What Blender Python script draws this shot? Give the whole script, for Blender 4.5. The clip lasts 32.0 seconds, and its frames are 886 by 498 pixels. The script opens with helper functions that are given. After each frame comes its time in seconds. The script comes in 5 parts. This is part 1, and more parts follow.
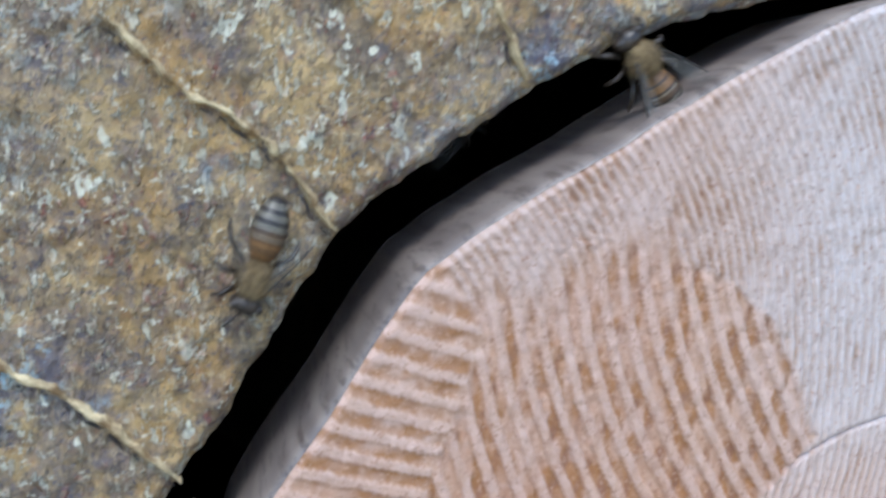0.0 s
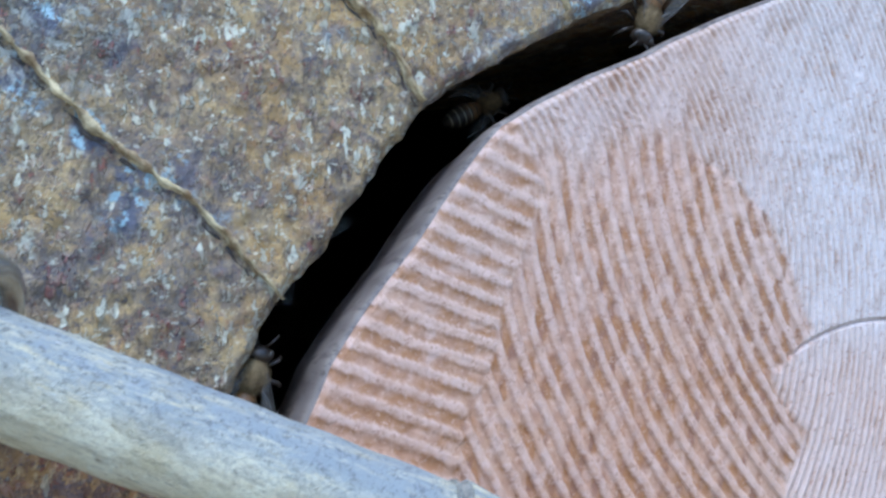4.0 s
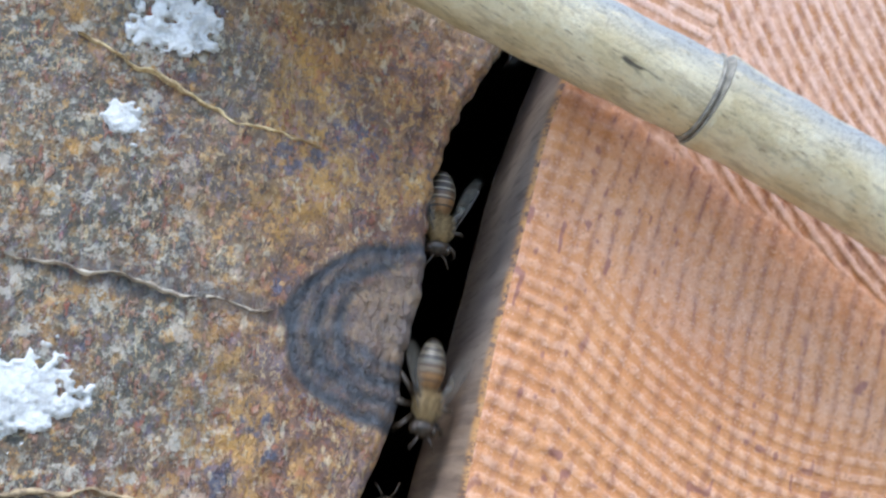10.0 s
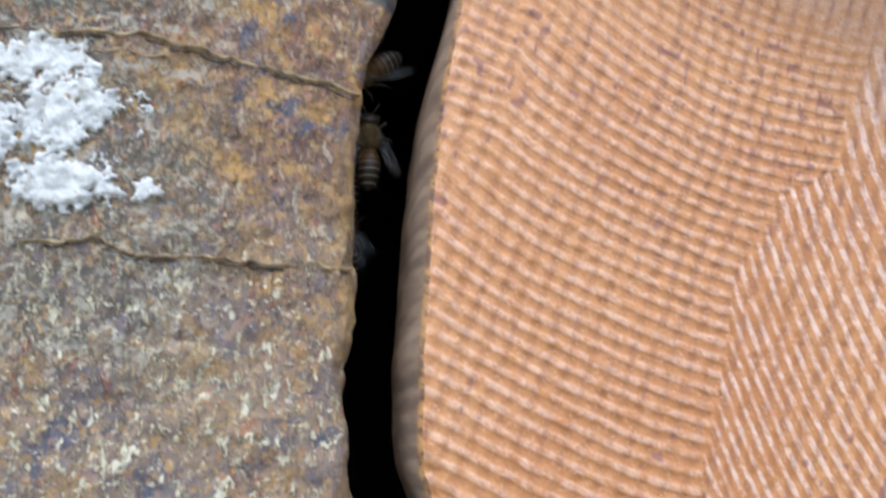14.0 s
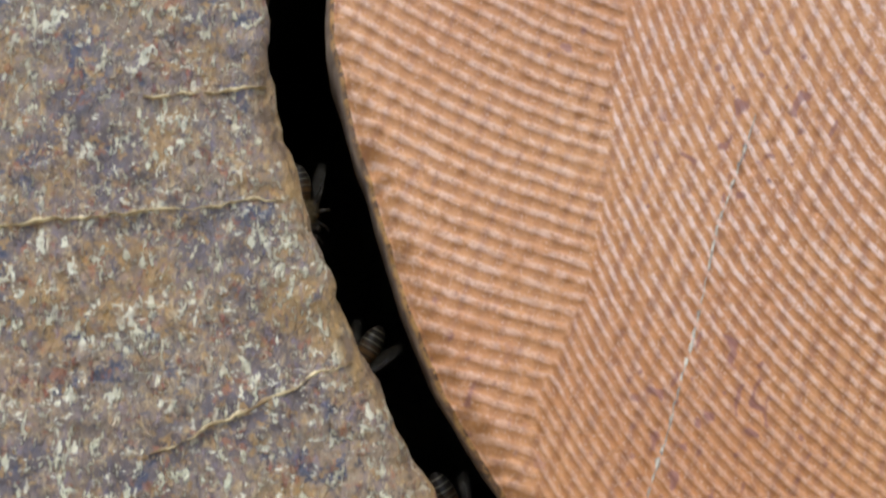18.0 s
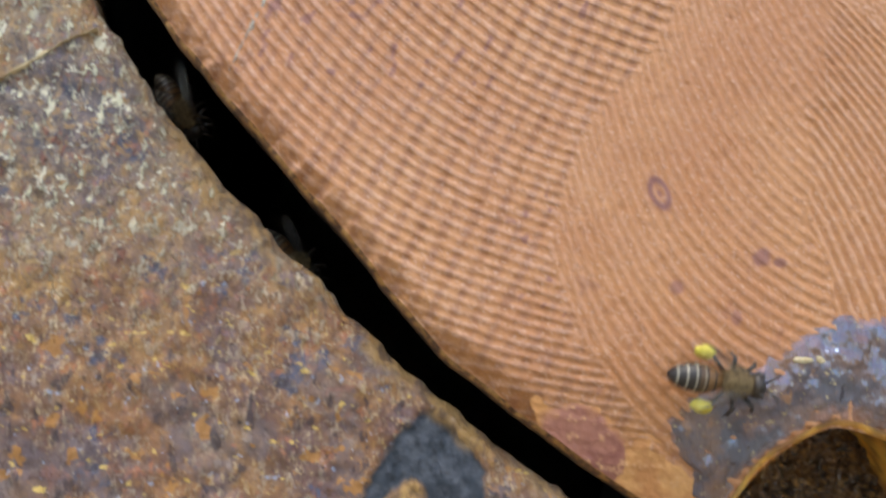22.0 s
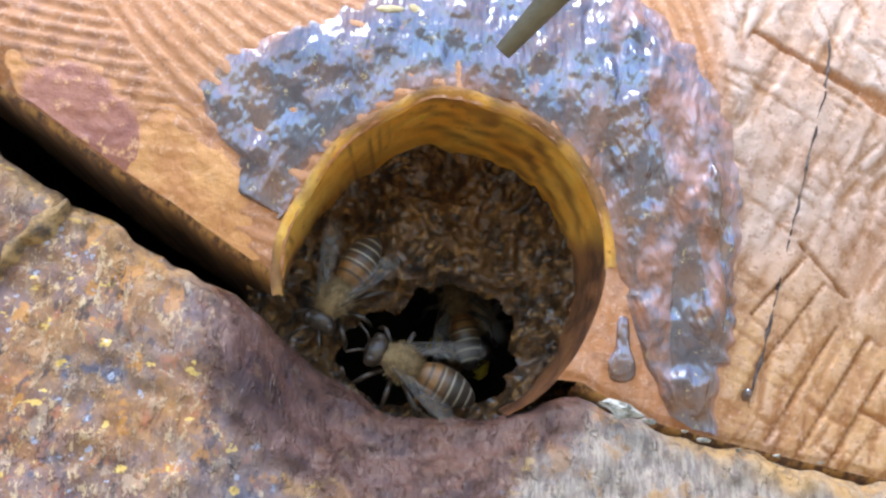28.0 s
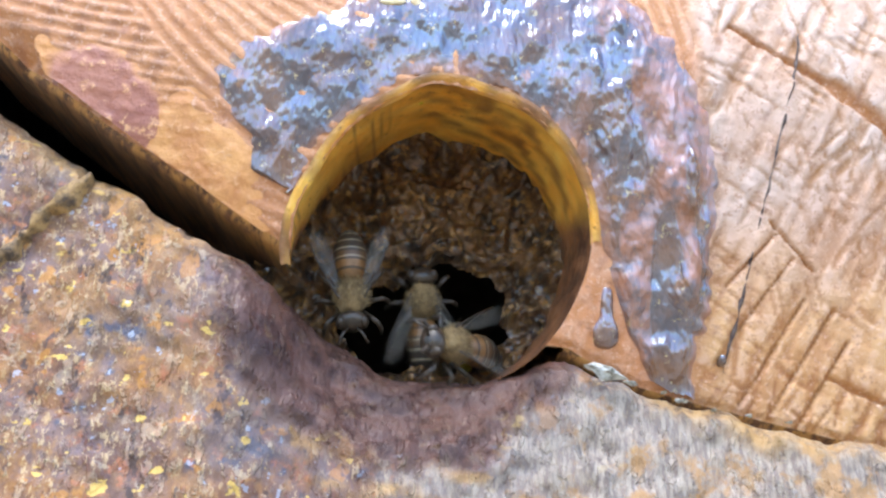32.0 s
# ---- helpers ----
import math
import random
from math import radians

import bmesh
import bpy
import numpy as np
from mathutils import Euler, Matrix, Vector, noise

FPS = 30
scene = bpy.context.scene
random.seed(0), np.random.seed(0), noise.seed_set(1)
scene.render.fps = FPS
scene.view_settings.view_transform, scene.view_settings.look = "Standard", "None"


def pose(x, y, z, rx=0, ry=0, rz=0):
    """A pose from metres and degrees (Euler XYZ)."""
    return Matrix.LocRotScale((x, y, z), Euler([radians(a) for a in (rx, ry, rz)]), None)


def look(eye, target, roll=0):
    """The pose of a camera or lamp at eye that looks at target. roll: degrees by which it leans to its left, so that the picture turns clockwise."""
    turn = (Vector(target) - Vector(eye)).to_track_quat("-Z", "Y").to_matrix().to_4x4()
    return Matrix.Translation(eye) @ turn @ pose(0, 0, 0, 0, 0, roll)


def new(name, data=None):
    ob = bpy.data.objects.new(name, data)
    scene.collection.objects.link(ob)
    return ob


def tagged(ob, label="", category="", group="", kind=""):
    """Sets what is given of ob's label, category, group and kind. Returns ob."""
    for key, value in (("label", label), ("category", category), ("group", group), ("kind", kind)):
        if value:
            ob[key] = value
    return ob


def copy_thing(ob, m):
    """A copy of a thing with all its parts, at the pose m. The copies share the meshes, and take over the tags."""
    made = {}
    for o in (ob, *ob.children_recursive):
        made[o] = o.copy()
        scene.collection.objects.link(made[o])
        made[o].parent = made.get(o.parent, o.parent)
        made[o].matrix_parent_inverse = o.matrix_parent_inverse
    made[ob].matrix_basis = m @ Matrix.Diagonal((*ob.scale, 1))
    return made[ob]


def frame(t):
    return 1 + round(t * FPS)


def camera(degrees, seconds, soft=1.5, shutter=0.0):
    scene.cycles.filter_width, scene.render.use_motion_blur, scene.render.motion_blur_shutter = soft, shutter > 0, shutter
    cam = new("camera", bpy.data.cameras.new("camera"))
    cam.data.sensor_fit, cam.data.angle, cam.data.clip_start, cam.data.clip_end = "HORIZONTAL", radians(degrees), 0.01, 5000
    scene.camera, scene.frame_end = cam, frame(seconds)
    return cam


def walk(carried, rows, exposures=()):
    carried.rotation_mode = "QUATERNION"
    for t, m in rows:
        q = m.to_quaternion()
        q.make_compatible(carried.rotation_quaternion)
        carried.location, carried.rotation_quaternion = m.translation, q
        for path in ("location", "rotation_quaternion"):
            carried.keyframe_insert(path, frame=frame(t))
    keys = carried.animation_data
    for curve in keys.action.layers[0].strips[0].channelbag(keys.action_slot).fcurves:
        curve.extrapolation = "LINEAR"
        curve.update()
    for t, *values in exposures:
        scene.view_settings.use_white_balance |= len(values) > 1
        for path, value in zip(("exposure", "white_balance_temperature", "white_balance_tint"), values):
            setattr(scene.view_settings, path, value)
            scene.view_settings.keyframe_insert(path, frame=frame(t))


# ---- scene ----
cam = camera(49.9, 32.0, soft=2.4, shutter=0.5)
# Plan: x to the right and z up on the log's end face, y into the log, in units of 1.15 mm
U = 0.00115
AXIS = (100.8, -132.0)
HEIGHT = 0.232


def at(x, y, z):
    """A place of the plan in metres."""
    return Vector(((x - AXIS[0]) * U, y * U, (z - AXIS[1]) * U + HEIGHT))


# seconds, eye in the plan, yaw, pitch, roll
PATH = [
    (0, -25.68, -82.21, -7.43, -16.32, -12.29, -0.13),
    (0.5, -21.49, -86.53, -11.80, -16.04, -6.05, -1.49),
    (1, -25.13, -85.17, -17.89, -17.78, -3.14, -1.51),
    (1.5, -32.04, -88.74, -24.40, -19.36, -0.18, -1.50),
    (2, -33.00, -89.94, -32.56, -19.88, 1.85, -0.81),
    (2.5, -34.94, -96.03, -37.78, -20.03, 2.84, -0.74),
    (3, -37.52, -97.00, -42.99, -20.92, 4.48, -0.16),
    (3.5, -41.55, -100.86, -44.46, -21.68, 5.46, 0.78),
    (4, -47.24, -93.92, -50.76, -22.21, 6.30, 0.94),
    (4.5, -48.86, -94.10, -52.44, -21.79, 7.37, 1.17),
    (6.5, -57.98, -109.91, -68.60, -22.05, 11.88, 0.82),
    (7, -61.95, -107.20, -74.46, -22.51, 12.03, 0.94),
    (7.5, -67.55, -101.25, -84.71, -23.47, 13.86, 0.89),
    (8, -72.49, -99.58, -90.91, -23.25, 13.64, 0.73),
    (8.5, -74.74, -100.08, -97.08, -22.93, 13.89, 1.18),
    (9, -76.17, -100.13, -102.00, -22.89, 14.20, 1.40),
    (9.5, -78.33, -95.71, -108.75, -23.06, 14.79, 1.56),
    (10, -74.10, -95.61, -108.81, -19.95, 14.03, 1.20),
    (10.5, -68.93, -97.23, -112.48, -15.88, 12.90, 0.39),
    (11, -69.22, -102.49, -117.53, -15.46, 12.17, -0.21),
    (11.5, -74.90, -98.81, -127.32, -16.63, 12.28, -0.43),
    (12, -73.49, -99.31, -132.69, -16.86, 13.07, -0.38),
    (12.5, -71.96, -100.75, -136.16, -16.32, 13.04, -0.76),
    (13, -69.03, -102.41, -142.38, -15.62, 13.40, -0.82),
    (13.5, -67.89, -103.60, -148.36, -14.96, 13.16, -1.10),
    (14, -65.55, -103.48, -157.61, -14.41, 12.95, -0.86),
    (14.5, -57.01, -102.06, -160.26, -13.17, 10.61, -1.16),
    (16.5, -51.29, -106.65, -176.27, -9.29, 9.14, 0.72),
    (17, -51.87, -109.76, -182.86, -9.87, 9.43, 0.87),
    (17.5, -48.11, -106.95, -191.50, -9.58, 10.40, 1.10),
    (18, -47.98, -104.56, -195.95, -10.13, 8.80, 0.83),
    (18.5, -37.81, -104.01, -207.65, -8.76, 9.46, 1.05),
    (19, -33.90, -103.13, -216.20, -8.77, 9.70, 1.78),
    (19.5, -30.89, -107.12, -217.90, -9.32, 7.20, 1.86),
    (20, -25.61, -108.12, -226.19, -8.57, 7.83, 2.42),
    (20.5, -20.10, -109.93, -232.09, -8.09, 8.61, 2.53),
    (21, -14.38, -111.73, -239.84, -7.04, 9.86, 2.54),
    (21.5, -5.77, -111.25, -246.43, -6.06, 10.20, 2.40),
    (22, 4.06, -107.23, -257.66, -5.07, 12.05, 2.53),
    (22.5, 8.44, -104.52, -265.09, -6.27, 12.78, 2.55),
    (23, 12.70, -98.74, -274.28, -7.60, 14.62, 2.63),
    (23.5, 18.79, -96.52, -281.31, -7.12, 15.86, 3.06),
    (24, 34.11, -93.75, -286.30, -5.32, 16.50, 3.69),
    (24.5, 49.03, -90.95, -288.41, -2.86, 17.52, 4.71),
    (25, 54.51, -86.35, -293.09, -1.90, 18.35, 4.94),
    (25.5, 55.00, -78.80, -299.78, -1.23, 19.30, 4.23),
    (26, 53.86, -74.68, -299.55, -0.99, 20.35, 3.21),
    (26.5, 56.17, -72.01, -295.07, -1.48, 22.41, 2.94),
    (28.5, 55.87, -66.00, -296.12, -2.86, 24.66, 1.65),
    (29, 55.48, -63.23, -294.46, -3.26, 24.96, 1.74),
    (29.5, 54.41, -64.23, -294.02, -3.21, 24.91, 1.49),
    (30, 56.41, -69.64, -300.39, -3.16, 25.52, 1.54),
    (30.5, 54.82, -71.99, -302.25, -3.23, 25.80, 1.39),
    (31, 54.76, -71.75, -302.85, -3.27, 25.93, 1.52),
    (31.5, 55.22, -72.29, -301.98, -3.14, 26.08, 1.97),
    (32, 55.15, -71.88, -302.40, -3.34, 26.00, 1.99),
]


def held(x, y, z, yaw, pitch, roll):
    a, b = radians(yaw), radians(pitch)
    eye = at(x, y, z)
    return look(eye, eye + Vector((-math.sin(a) * math.cos(b), math.cos(a) * math.cos(b), math.sin(b))), roll)


EXPOSURES = [(0, 0.99, 5500, 6), (1.5, 1.04, 5350, 6), (4, 1.03, 4950, 5), (7, 1.16, 5700, 7), (8, 1.30, 6100, 8), (9, 1.38, 6400, 8), (10, 1.45, 5900, 9), (13, 1.38, 6200, 9), (19, 1.02, 6600, 9), (21, 1.06, 6650, 9), (23, 0.98, 6600, 11), (24.5, 1.38, 6500, 13), (26, 1.74, 6150, 12), (28.5, 1.80, 6200, 9), (29.2, 1.85, 6200, 9), (30, 2.02, 6200, 9), (31, 1.93, 6100, 9), (32, 1.94, 6050, 9)]
walk(cam, [(row[0], held(*row[1:])) for row in PATH], EXPOSURES)

# ---- light: open shade under a bright sky ----
world = bpy.data.worlds.new("sky")
scene.world = world
world.use_nodes = True
wn = world.node_tree.nodes
sky = wn.new("ShaderNodeTexSky")
sky.sky_type = "NISHITA"
sky.sun_disc = False
sky.sun_elevation, sky.sun_rotation = radians(62), radians(202)
world.node_tree.links.new(sky.outputs[0], wn["Background"].inputs[0])
wn["Background"].inputs[1].default_value = 0.15
sun = new("sun", bpy.data.lights.new("sun", "SUN"))
sun.data.energy, sun.data.angle, sun.data.color = 1.1, radians(22), (1.0, 0.94, 0.85)
sun.matrix_world = look((0, 0, 0), (0.2, 0.5, -1.0))


# ---- materials ----
class Nodes:
    """A node material in the making."""

    def __init__(self, name, rough=0.7, metal=0.0):
        self.m = bpy.data.materials.new(name)
        self.m.use_nodes = True
        self.n, self.l = self.m.node_tree.nodes, self.m.node_tree.links
        self.b = self.n["Principled BSDF"]
        self.b.inputs["Roughness"].default_value = rough
        self.b.inputs["Metallic"].default_value = metal
        self.co = self.n.new("ShaderNodeTexCoord").outputs["Object"]

    def put(self, value, socket):
        if isinstance(value, (int, float)):
            socket.default_value = value
        elif isinstance(value, tuple):
            socket.default_value = (*value, 1) if len(value) == 3 and len(socket.default_value) == 4 else value
        else:
            self.l.new(value, socket)

    def mapped(self, scale=(1, 1, 1), turn=(0, 0, 0)):
        """Coordinates drawn out by scale along turned axes."""
        mp = self.n.new("ShaderNodeMapping")
        mp.vector_type = "TEXTURE"
        self.l.new(self.co, mp.inputs["Vector"])
        mp.inputs["Scale"].default_value = scale
        mp.inputs["Rotation"].default_value = turn
        return mp.outputs[0]

    def noise(self, scale, detail=4, rough=0.6, vector=None):
        t = self.n.new("ShaderNodeTexNoise")
        self.l.new(vector or self.co, t.inputs["Vector"])
        t.inputs["Scale"].default_value, t.inputs["Detail"].default_value, t.inputs["Roughness"].default_value = scale, detail, rough
        return t.outputs["Fac"]

    def cells(self, scale, vector=None):
        t = self.n.new("ShaderNodeTexVoronoi")
        self.l.new(vector or self.co, t.inputs["Vector"])
        t.inputs["Scale"].default_value = scale
        return t.outputs["Distance"]

    def attribute(self, name):
        a = self.n.new("ShaderNodeAttribute")
        a.attribute_name = name
        return a.outputs["Fac"]

    def ramp(self, value, low, high):
        r = self.n.new("ShaderNodeMapRange")
        r.interpolation_type = "SMOOTHSTEP"
        self.put(value, r.inputs["Value"])
        r.inputs["From Min"].default_value, r.inputs["From Max"].default_value = low, high
        return r.outputs[0]

    def maths(self, kind, a, b=0.0):
        m = self.n.new("ShaderNodeMath")
        m.operation = kind
        self.put(a, m.inputs[0])
        self.put(b, m.inputs[1])
        return m.outputs[0]

    def mix(self, fac, a, b):
        m = self.n.new("ShaderNodeMix")
        m.data_type = "RGBA"
        self.put(fac, m.inputs["Factor"])
        self.put(a, m.inputs[6])
        self.put(b, m.inputs[7])
        return m.outputs[2]

    def bump(self, height, strength=0.5, distance=0.0004):
        b = self.n.new("ShaderNodeBump")
        self.l.new(height, b.inputs["Height"])
        b.inputs["Strength"].default_value, b.inputs["Distance"].default_value = strength, distance
        self.l.new(b.outputs[0], self.b.inputs["Normal"])

    def done(self, colour, rough=None):
        self.put(colour, self.b.inputs["Base Color"])
        if rough is not None:
            self.put(rough, self.b.inputs["Roughness"])
        return self.m


def grained(name, a, b, scale, rough=0.7, bump=0.4, metal=0.0, distance=0.0003):
    k = Nodes(name, rough, metal)
    f = k.noise(scale, 5, 0.65)
    k.bump(k.noise(scale * 2.5, 5, 0.7), bump, distance)
    return k.done(k.mix(k.ramp(f, 0.32, 0.68), a, b))


def weathered_wood():
    k = Nodes("weathered_end_grain")
    streak = k.mapped((1.0, 1.0, 2.1))
    across = k.mapped((1.6, 1.0, 1.0))
    still = k.maths("SUBTRACT", 1.0, k.maths("MULTIPLY", 0.68, k.attribute("damp_shade")))

    def flecks(c, scale, low, high, colour, amount=1.0, vector=None):
        calm = k.maths("MULTIPLY", still, amount) if scale > 500 else amount
        return k.mix(k.maths("MULTIPLY", k.ramp(k.noise(scale, 4, 0.72, vector), low, high), calm), c, colour)

    top = k.maths("SUBTRACT", 1.0, k.maths("MAXIMUM", k.attribute("rust"), k.attribute("pale")))
    zone0 = k.maths("ADD", 0.4, k.maths("MULTIPLY", 0.6, k.maths("MAXIMUM", k.attribute("rust"), k.attribute("pale"))))
    ochre = k.mix(k.ramp(k.noise(110, 5, 0.75), 0.40, 0.60), (0.21, 0.155, 0.10), (0.60, 0.405, 0.17))
    rust = k.mix(k.ramp(k.noise(120, 5, 0.75), 0.44, 0.60), (0.15, 0.075, 0.05), (0.45, 0.24, 0.08))
    rust = k.mix(k.attribute("golden"), rust, k.mix(k.ramp(k.noise(110, 5, 0.75), 0.42, 0.60), (0.27, 0.135, 0.075), (0.56, 0.32, 0.11)))
    ashen = k.mix(k.ramp(k.noise(65, 5, 0.7), 0.42, 0.58), (0.155, 0.122, 0.125), (0.38, 0.265, 0.165))
    c = k.mix(k.attribute("pale"), k.mix(k.attribute("rust"), ochre, rust), ashen)
    c = k.mix(k.maths("MULTIPLY", 0.9, k.attribute("damp_shade")), c, k.mix(k.ramp(k.noise(75, 5, 0.7), 0.40, 0.60), (0.125, 0.068, 0.058), (0.27, 0.125, 0.048)))
    drawn = k.mapped((1.0, 1.0, 1.7), (0, radians(-35), 0))
    umber = k.maths("MULTIPLY", k.ramp(k.noise(62, 6, 0.72, drawn), 0.50, 0.60), k.maths("ADD", 0.35, k.maths("MULTIPLY", 0.3, top)))
    c = k.mix(umber, c, (0.165, 0.115, 0.08))
    c = k.mix(k.maths("MULTIPLY", k.ramp(k.noise(70, 6, 0.72, drawn), 0.50, 0.60), k.maths("MULTIPLY", k.maths("SUBTRACT", 1.0, k.maths("MULTIPLY", 0.8, k.attribute("damp_shade"))), k.maths("ADD", 0.5, k.maths("MULTIPLY", 0.3, k.attribute("rust"))))), c, (0.55, 0.30, 0.065))
    c = k.mix(k.maths("MULTIPLY", k.ramp(k.noise(48, 6, 0.75), 0.53, 0.62), k.maths("ADD", 0.1, k.maths("MULTIPLY", 0.4, k.attribute("pale")))), c, (0.25, 0.22, 0.215))
    c = flecks(c, 130, 0.53, 0.62, (0.20, 0.145, 0.155), k.maths("MULTIPLY", 0.6, zone0))
    c = flecks(c, 95, 0.57, 0.63, (0.075, 0.085, 0.13), k.maths("MULTIPLY", 0.9, zone0))
    c = k.mix(k.maths("MULTIPLY", k.attribute("grey"), k.ramp(k.noise(130, 5, 0.75), 0.34, 0.56)), c, (0.095, 0.09, 0.07))
    zone = k.maths("ADD", 0.35, k.maths("MULTIPLY", 0.65, k.maths("MAXIMUM", k.attribute("rust"), k.attribute("pale"))))
    drift = k.maths("MULTIPLY", zone, k.maths("ADD", 0.25, k.maths("MULTIPLY", 0.75, k.ramp(k.noise(75, 4, 0.7), 0.42, 0.58))))
    c = flecks(c, 600, 0.53, 0.60, (0.54, 0.31, 0.10), k.maths("MULTIPLY", drift, 0.7))
    c = flecks(c, 330, 0.56, 0.64, (0.40, 0.15, 0.07), k.maths("MULTIPLY", 0.7, zone0))
    c = flecks(c, 800, 0.55, 0.60, (0.34, 0.11, 0.065), 0.8, streak)
    c = flecks(c, 900, 0.55, 0.61, (0.25, 0.20, 0.30), k.maths("MULTIPLY", 0.55, k.maths("MULTIPLY", zone, k.maths("SUBTRACT", 1.0, drift))), streak)
    c = flecks(c, 1200, 0.56, 0.62, (0.07, 0.045, 0.032), 0.6, streak)
    c = flecks(c, 1300, 0.57, 0.61, (0.09, 0.085, 0.11), 0.6, across)
    patchy = k.ramp(k.noise(130, 4, 0.7), 0.40, 0.56)
    c = k.mix(k.maths("MULTIPLY", k.ramp(k.noise(1500, 4, 0.75, streak), 0.55, 0.60), k.maths("MULTIPLY", patchy, 0.6)), c, (0.64, 0.47, 0.25))
    # cream flecks, denser on the top part where they also paint in glints
    more = k.maths("ADD", k.maths("MULTIPLY", 0.57, top), k.maths("ADD", 0.16, k.maths("MULTIPLY", 0.68, k.attribute("pale"))))
    more = k.maths("MULTIPLY", k.maths("ADD", more, k.maths("MULTIPLY", 0.4, k.attribute("golden"))), still)
    bright = k.maths("MULTIPLY", k.ramp(k.noise(800, 4, 0.72, streak), 0.555, 0.59), k.ramp(k.noise(110, 4, 0.7), 0.40, 0.52))
    c = k.mix(k.maths("MULTIPLY", bright, more), c, (0.82, 0.77, 0.54))
    bright = k.maths("MULTIPLY", k.ramp(k.noise(1100, 4, 0.72, across), 0.585, 0.62), k.ramp(k.noise(140, 4, 0.7), 0.42, 0.54))
    c = k.mix(k.maths("MULTIPLY", bright, more), c, (0.80, 0.74, 0.55))
    dash = k.maths("MULTIPLY", k.ramp(k.noise(520, 3, 0.6, streak), 0.605, 0.63), k.ramp(k.noise(90, 4, 0.7), 0.44, 0.54))
    dash = k.maths("MULTIPLY", dash, still)
    c = k.mix(k.maths("MULTIPLY", dash, k.maths("ADD", 0.3, k.maths("MULTIPLY", 0.65, k.maths("MAXIMUM", top, k.attribute("pale"))))), c, (0.80, 0.74, 0.55))
    # the damp wood: grey bloom, ochre spots, small pale grains, painted blue-white glints
    damp_shade = k.attribute("damp_shade")
    c = k.mix(k.maths("MULTIPLY", damp_shade, k.maths("MULTIPLY", 0.5, k.ramp(k.noise(85, 5, 0.7, drawn), 0.50, 0.58))), c, (0.135, 0.115, 0.125))
    c = k.mix(k.maths("MULTIPLY", damp_shade, k.maths("MULTIPLY", 0.8, k.ramp(k.noise(260, 3, 0.6), 0.60, 0.64))), c, (0.44, 0.20, 0.045))
    c = k.mix(k.maths("MULTIPLY", damp_shade, k.ramp(k.noise(620, 3, 0.55, across), 0.645, 0.675)), c, (0.62, 0.42, 0.12))
    c = k.mix(k.maths("MULTIPLY", damp_shade, k.maths("MULTIPLY", 0.6, k.ramp(k.noise(760, 3, 0.55), 0.665, 0.69))), c, (0.40, 0.45, 0.56))
    c = k.mix(k.maths("MULTIPLY", damp_shade, k.maths("MULTIPLY", 0.8, k.ramp(k.noise(480, 4, 0.65, streak), 0.58, 0.63))), c, (0.07, 0.05, 0.05))
    fibre = k.mapped((0.8, 1.0, 3.2))
    woven = k.mix(k.ramp(k.noise(1500, 4, 0.7, fibre), 0.40, 0.62), (0.225, 0.185, 0.165), (0.40, 0.345, 0.285))
    woven = k.mix(k.ramp(k.noise(260, 5, 0.7), 0.50, 0.62), woven, (0.36, 0.22, 0.11))
    c = k.mix(k.attribute("fibre"), c, woven)
    speck = k.maths("MAXIMUM", k.ramp(k.noise(330, 5, 0.75), 0.54, 0.60), k.maths("MULTIPLY", 0.6, k.ramp(k.noise(900, 4, 0.7), 0.55, 0.60)))
    c = k.mix(k.maths("MULTIPLY", k.attribute("crusty"), speck), c, (0.48, 0.47, 0.39))
    # blue mould by the crack; blue glints near the edges are painted with it
    c = k.mix(k.maths("MULTIPLY", k.attribute("mould_glint"), k.ramp(k.noise(260, 5, 0.7), 0.42, 0.56)), c, (0.115, 0.12, 0.17))
    c = k.mix(k.maths("MULTIPLY", k.ramp(k.attribute("mould_glint"), 0.3, 0.8), k.ramp(k.noise(500, 5, 0.75), 0.52, 0.58)), c, (0.46, 0.60, 0.64))
    c = k.mix(k.attribute("blue"), c, k.mix(k.ramp(k.noise(400, 4, 0.7), 0.4, 0.7), (0.035, 0.042, 0.052), (0.10, 0.108, 0.125)))
    c = k.mix(k.attribute("heart"), c, k.mix(k.ramp(k.noise(300, 4, 0.7), 0.4, 0.65), (0.17, 0.125, 0.10), (0.26, 0.19, 0.13)))
    c = k.mix(k.attribute("gold"), c, k.mix(k.ramp(k.noise(500, 4, 0.7, streak), 0.42, 0.6), (0.44, 0.26, 0.09), (0.17, 0.10, 0.05)))
    stained = k.mix(k.ramp(k.noise(220, 5, 0.7), 0.38, 0.62), (0.036, 0.016, 0.016), (0.10, 0.047, 0.036))
    stained = k.mix(k.maths("MULTIPLY", k.attribute("brushed"), 0.7), stained, (0.12, 0.066, 0.058))
    c = k.mix(k.attribute("scoop"), c, flecks(stained, 600, 0.60, 0.68, (0.33, 0.20, 0.13), 0.4))
    grit = k.maths("ADD", k.noise(750, 5, 0.75, streak), k.maths("MULTIPLY", k.ramp(k.noise(800, 4, 0.72, streak), 0.54, 0.62), 0.35))
    k.bump(k.maths("MULTIPLY", grit, still), 1.0, 0.0014)
    k.put(k.maths("SUBTRACT", 0.65, k.maths("MULTIPLY", 0.34, k.attribute("damp_shade"))), k.b.inputs["Specular IOR Level"])
    wet = k.maths("SUBTRACT", 1.0, k.maths("MULTIPLY", k.attribute("scoop"), 0.55))
    return k.done(c, k.maths("MULTIPLY", wet, k.maths("ADD", 0.28, k.maths("MULTIPLY", k.ramp(k.noise(200, 4, 0.7), 0.35, 0.65), 0.5))))


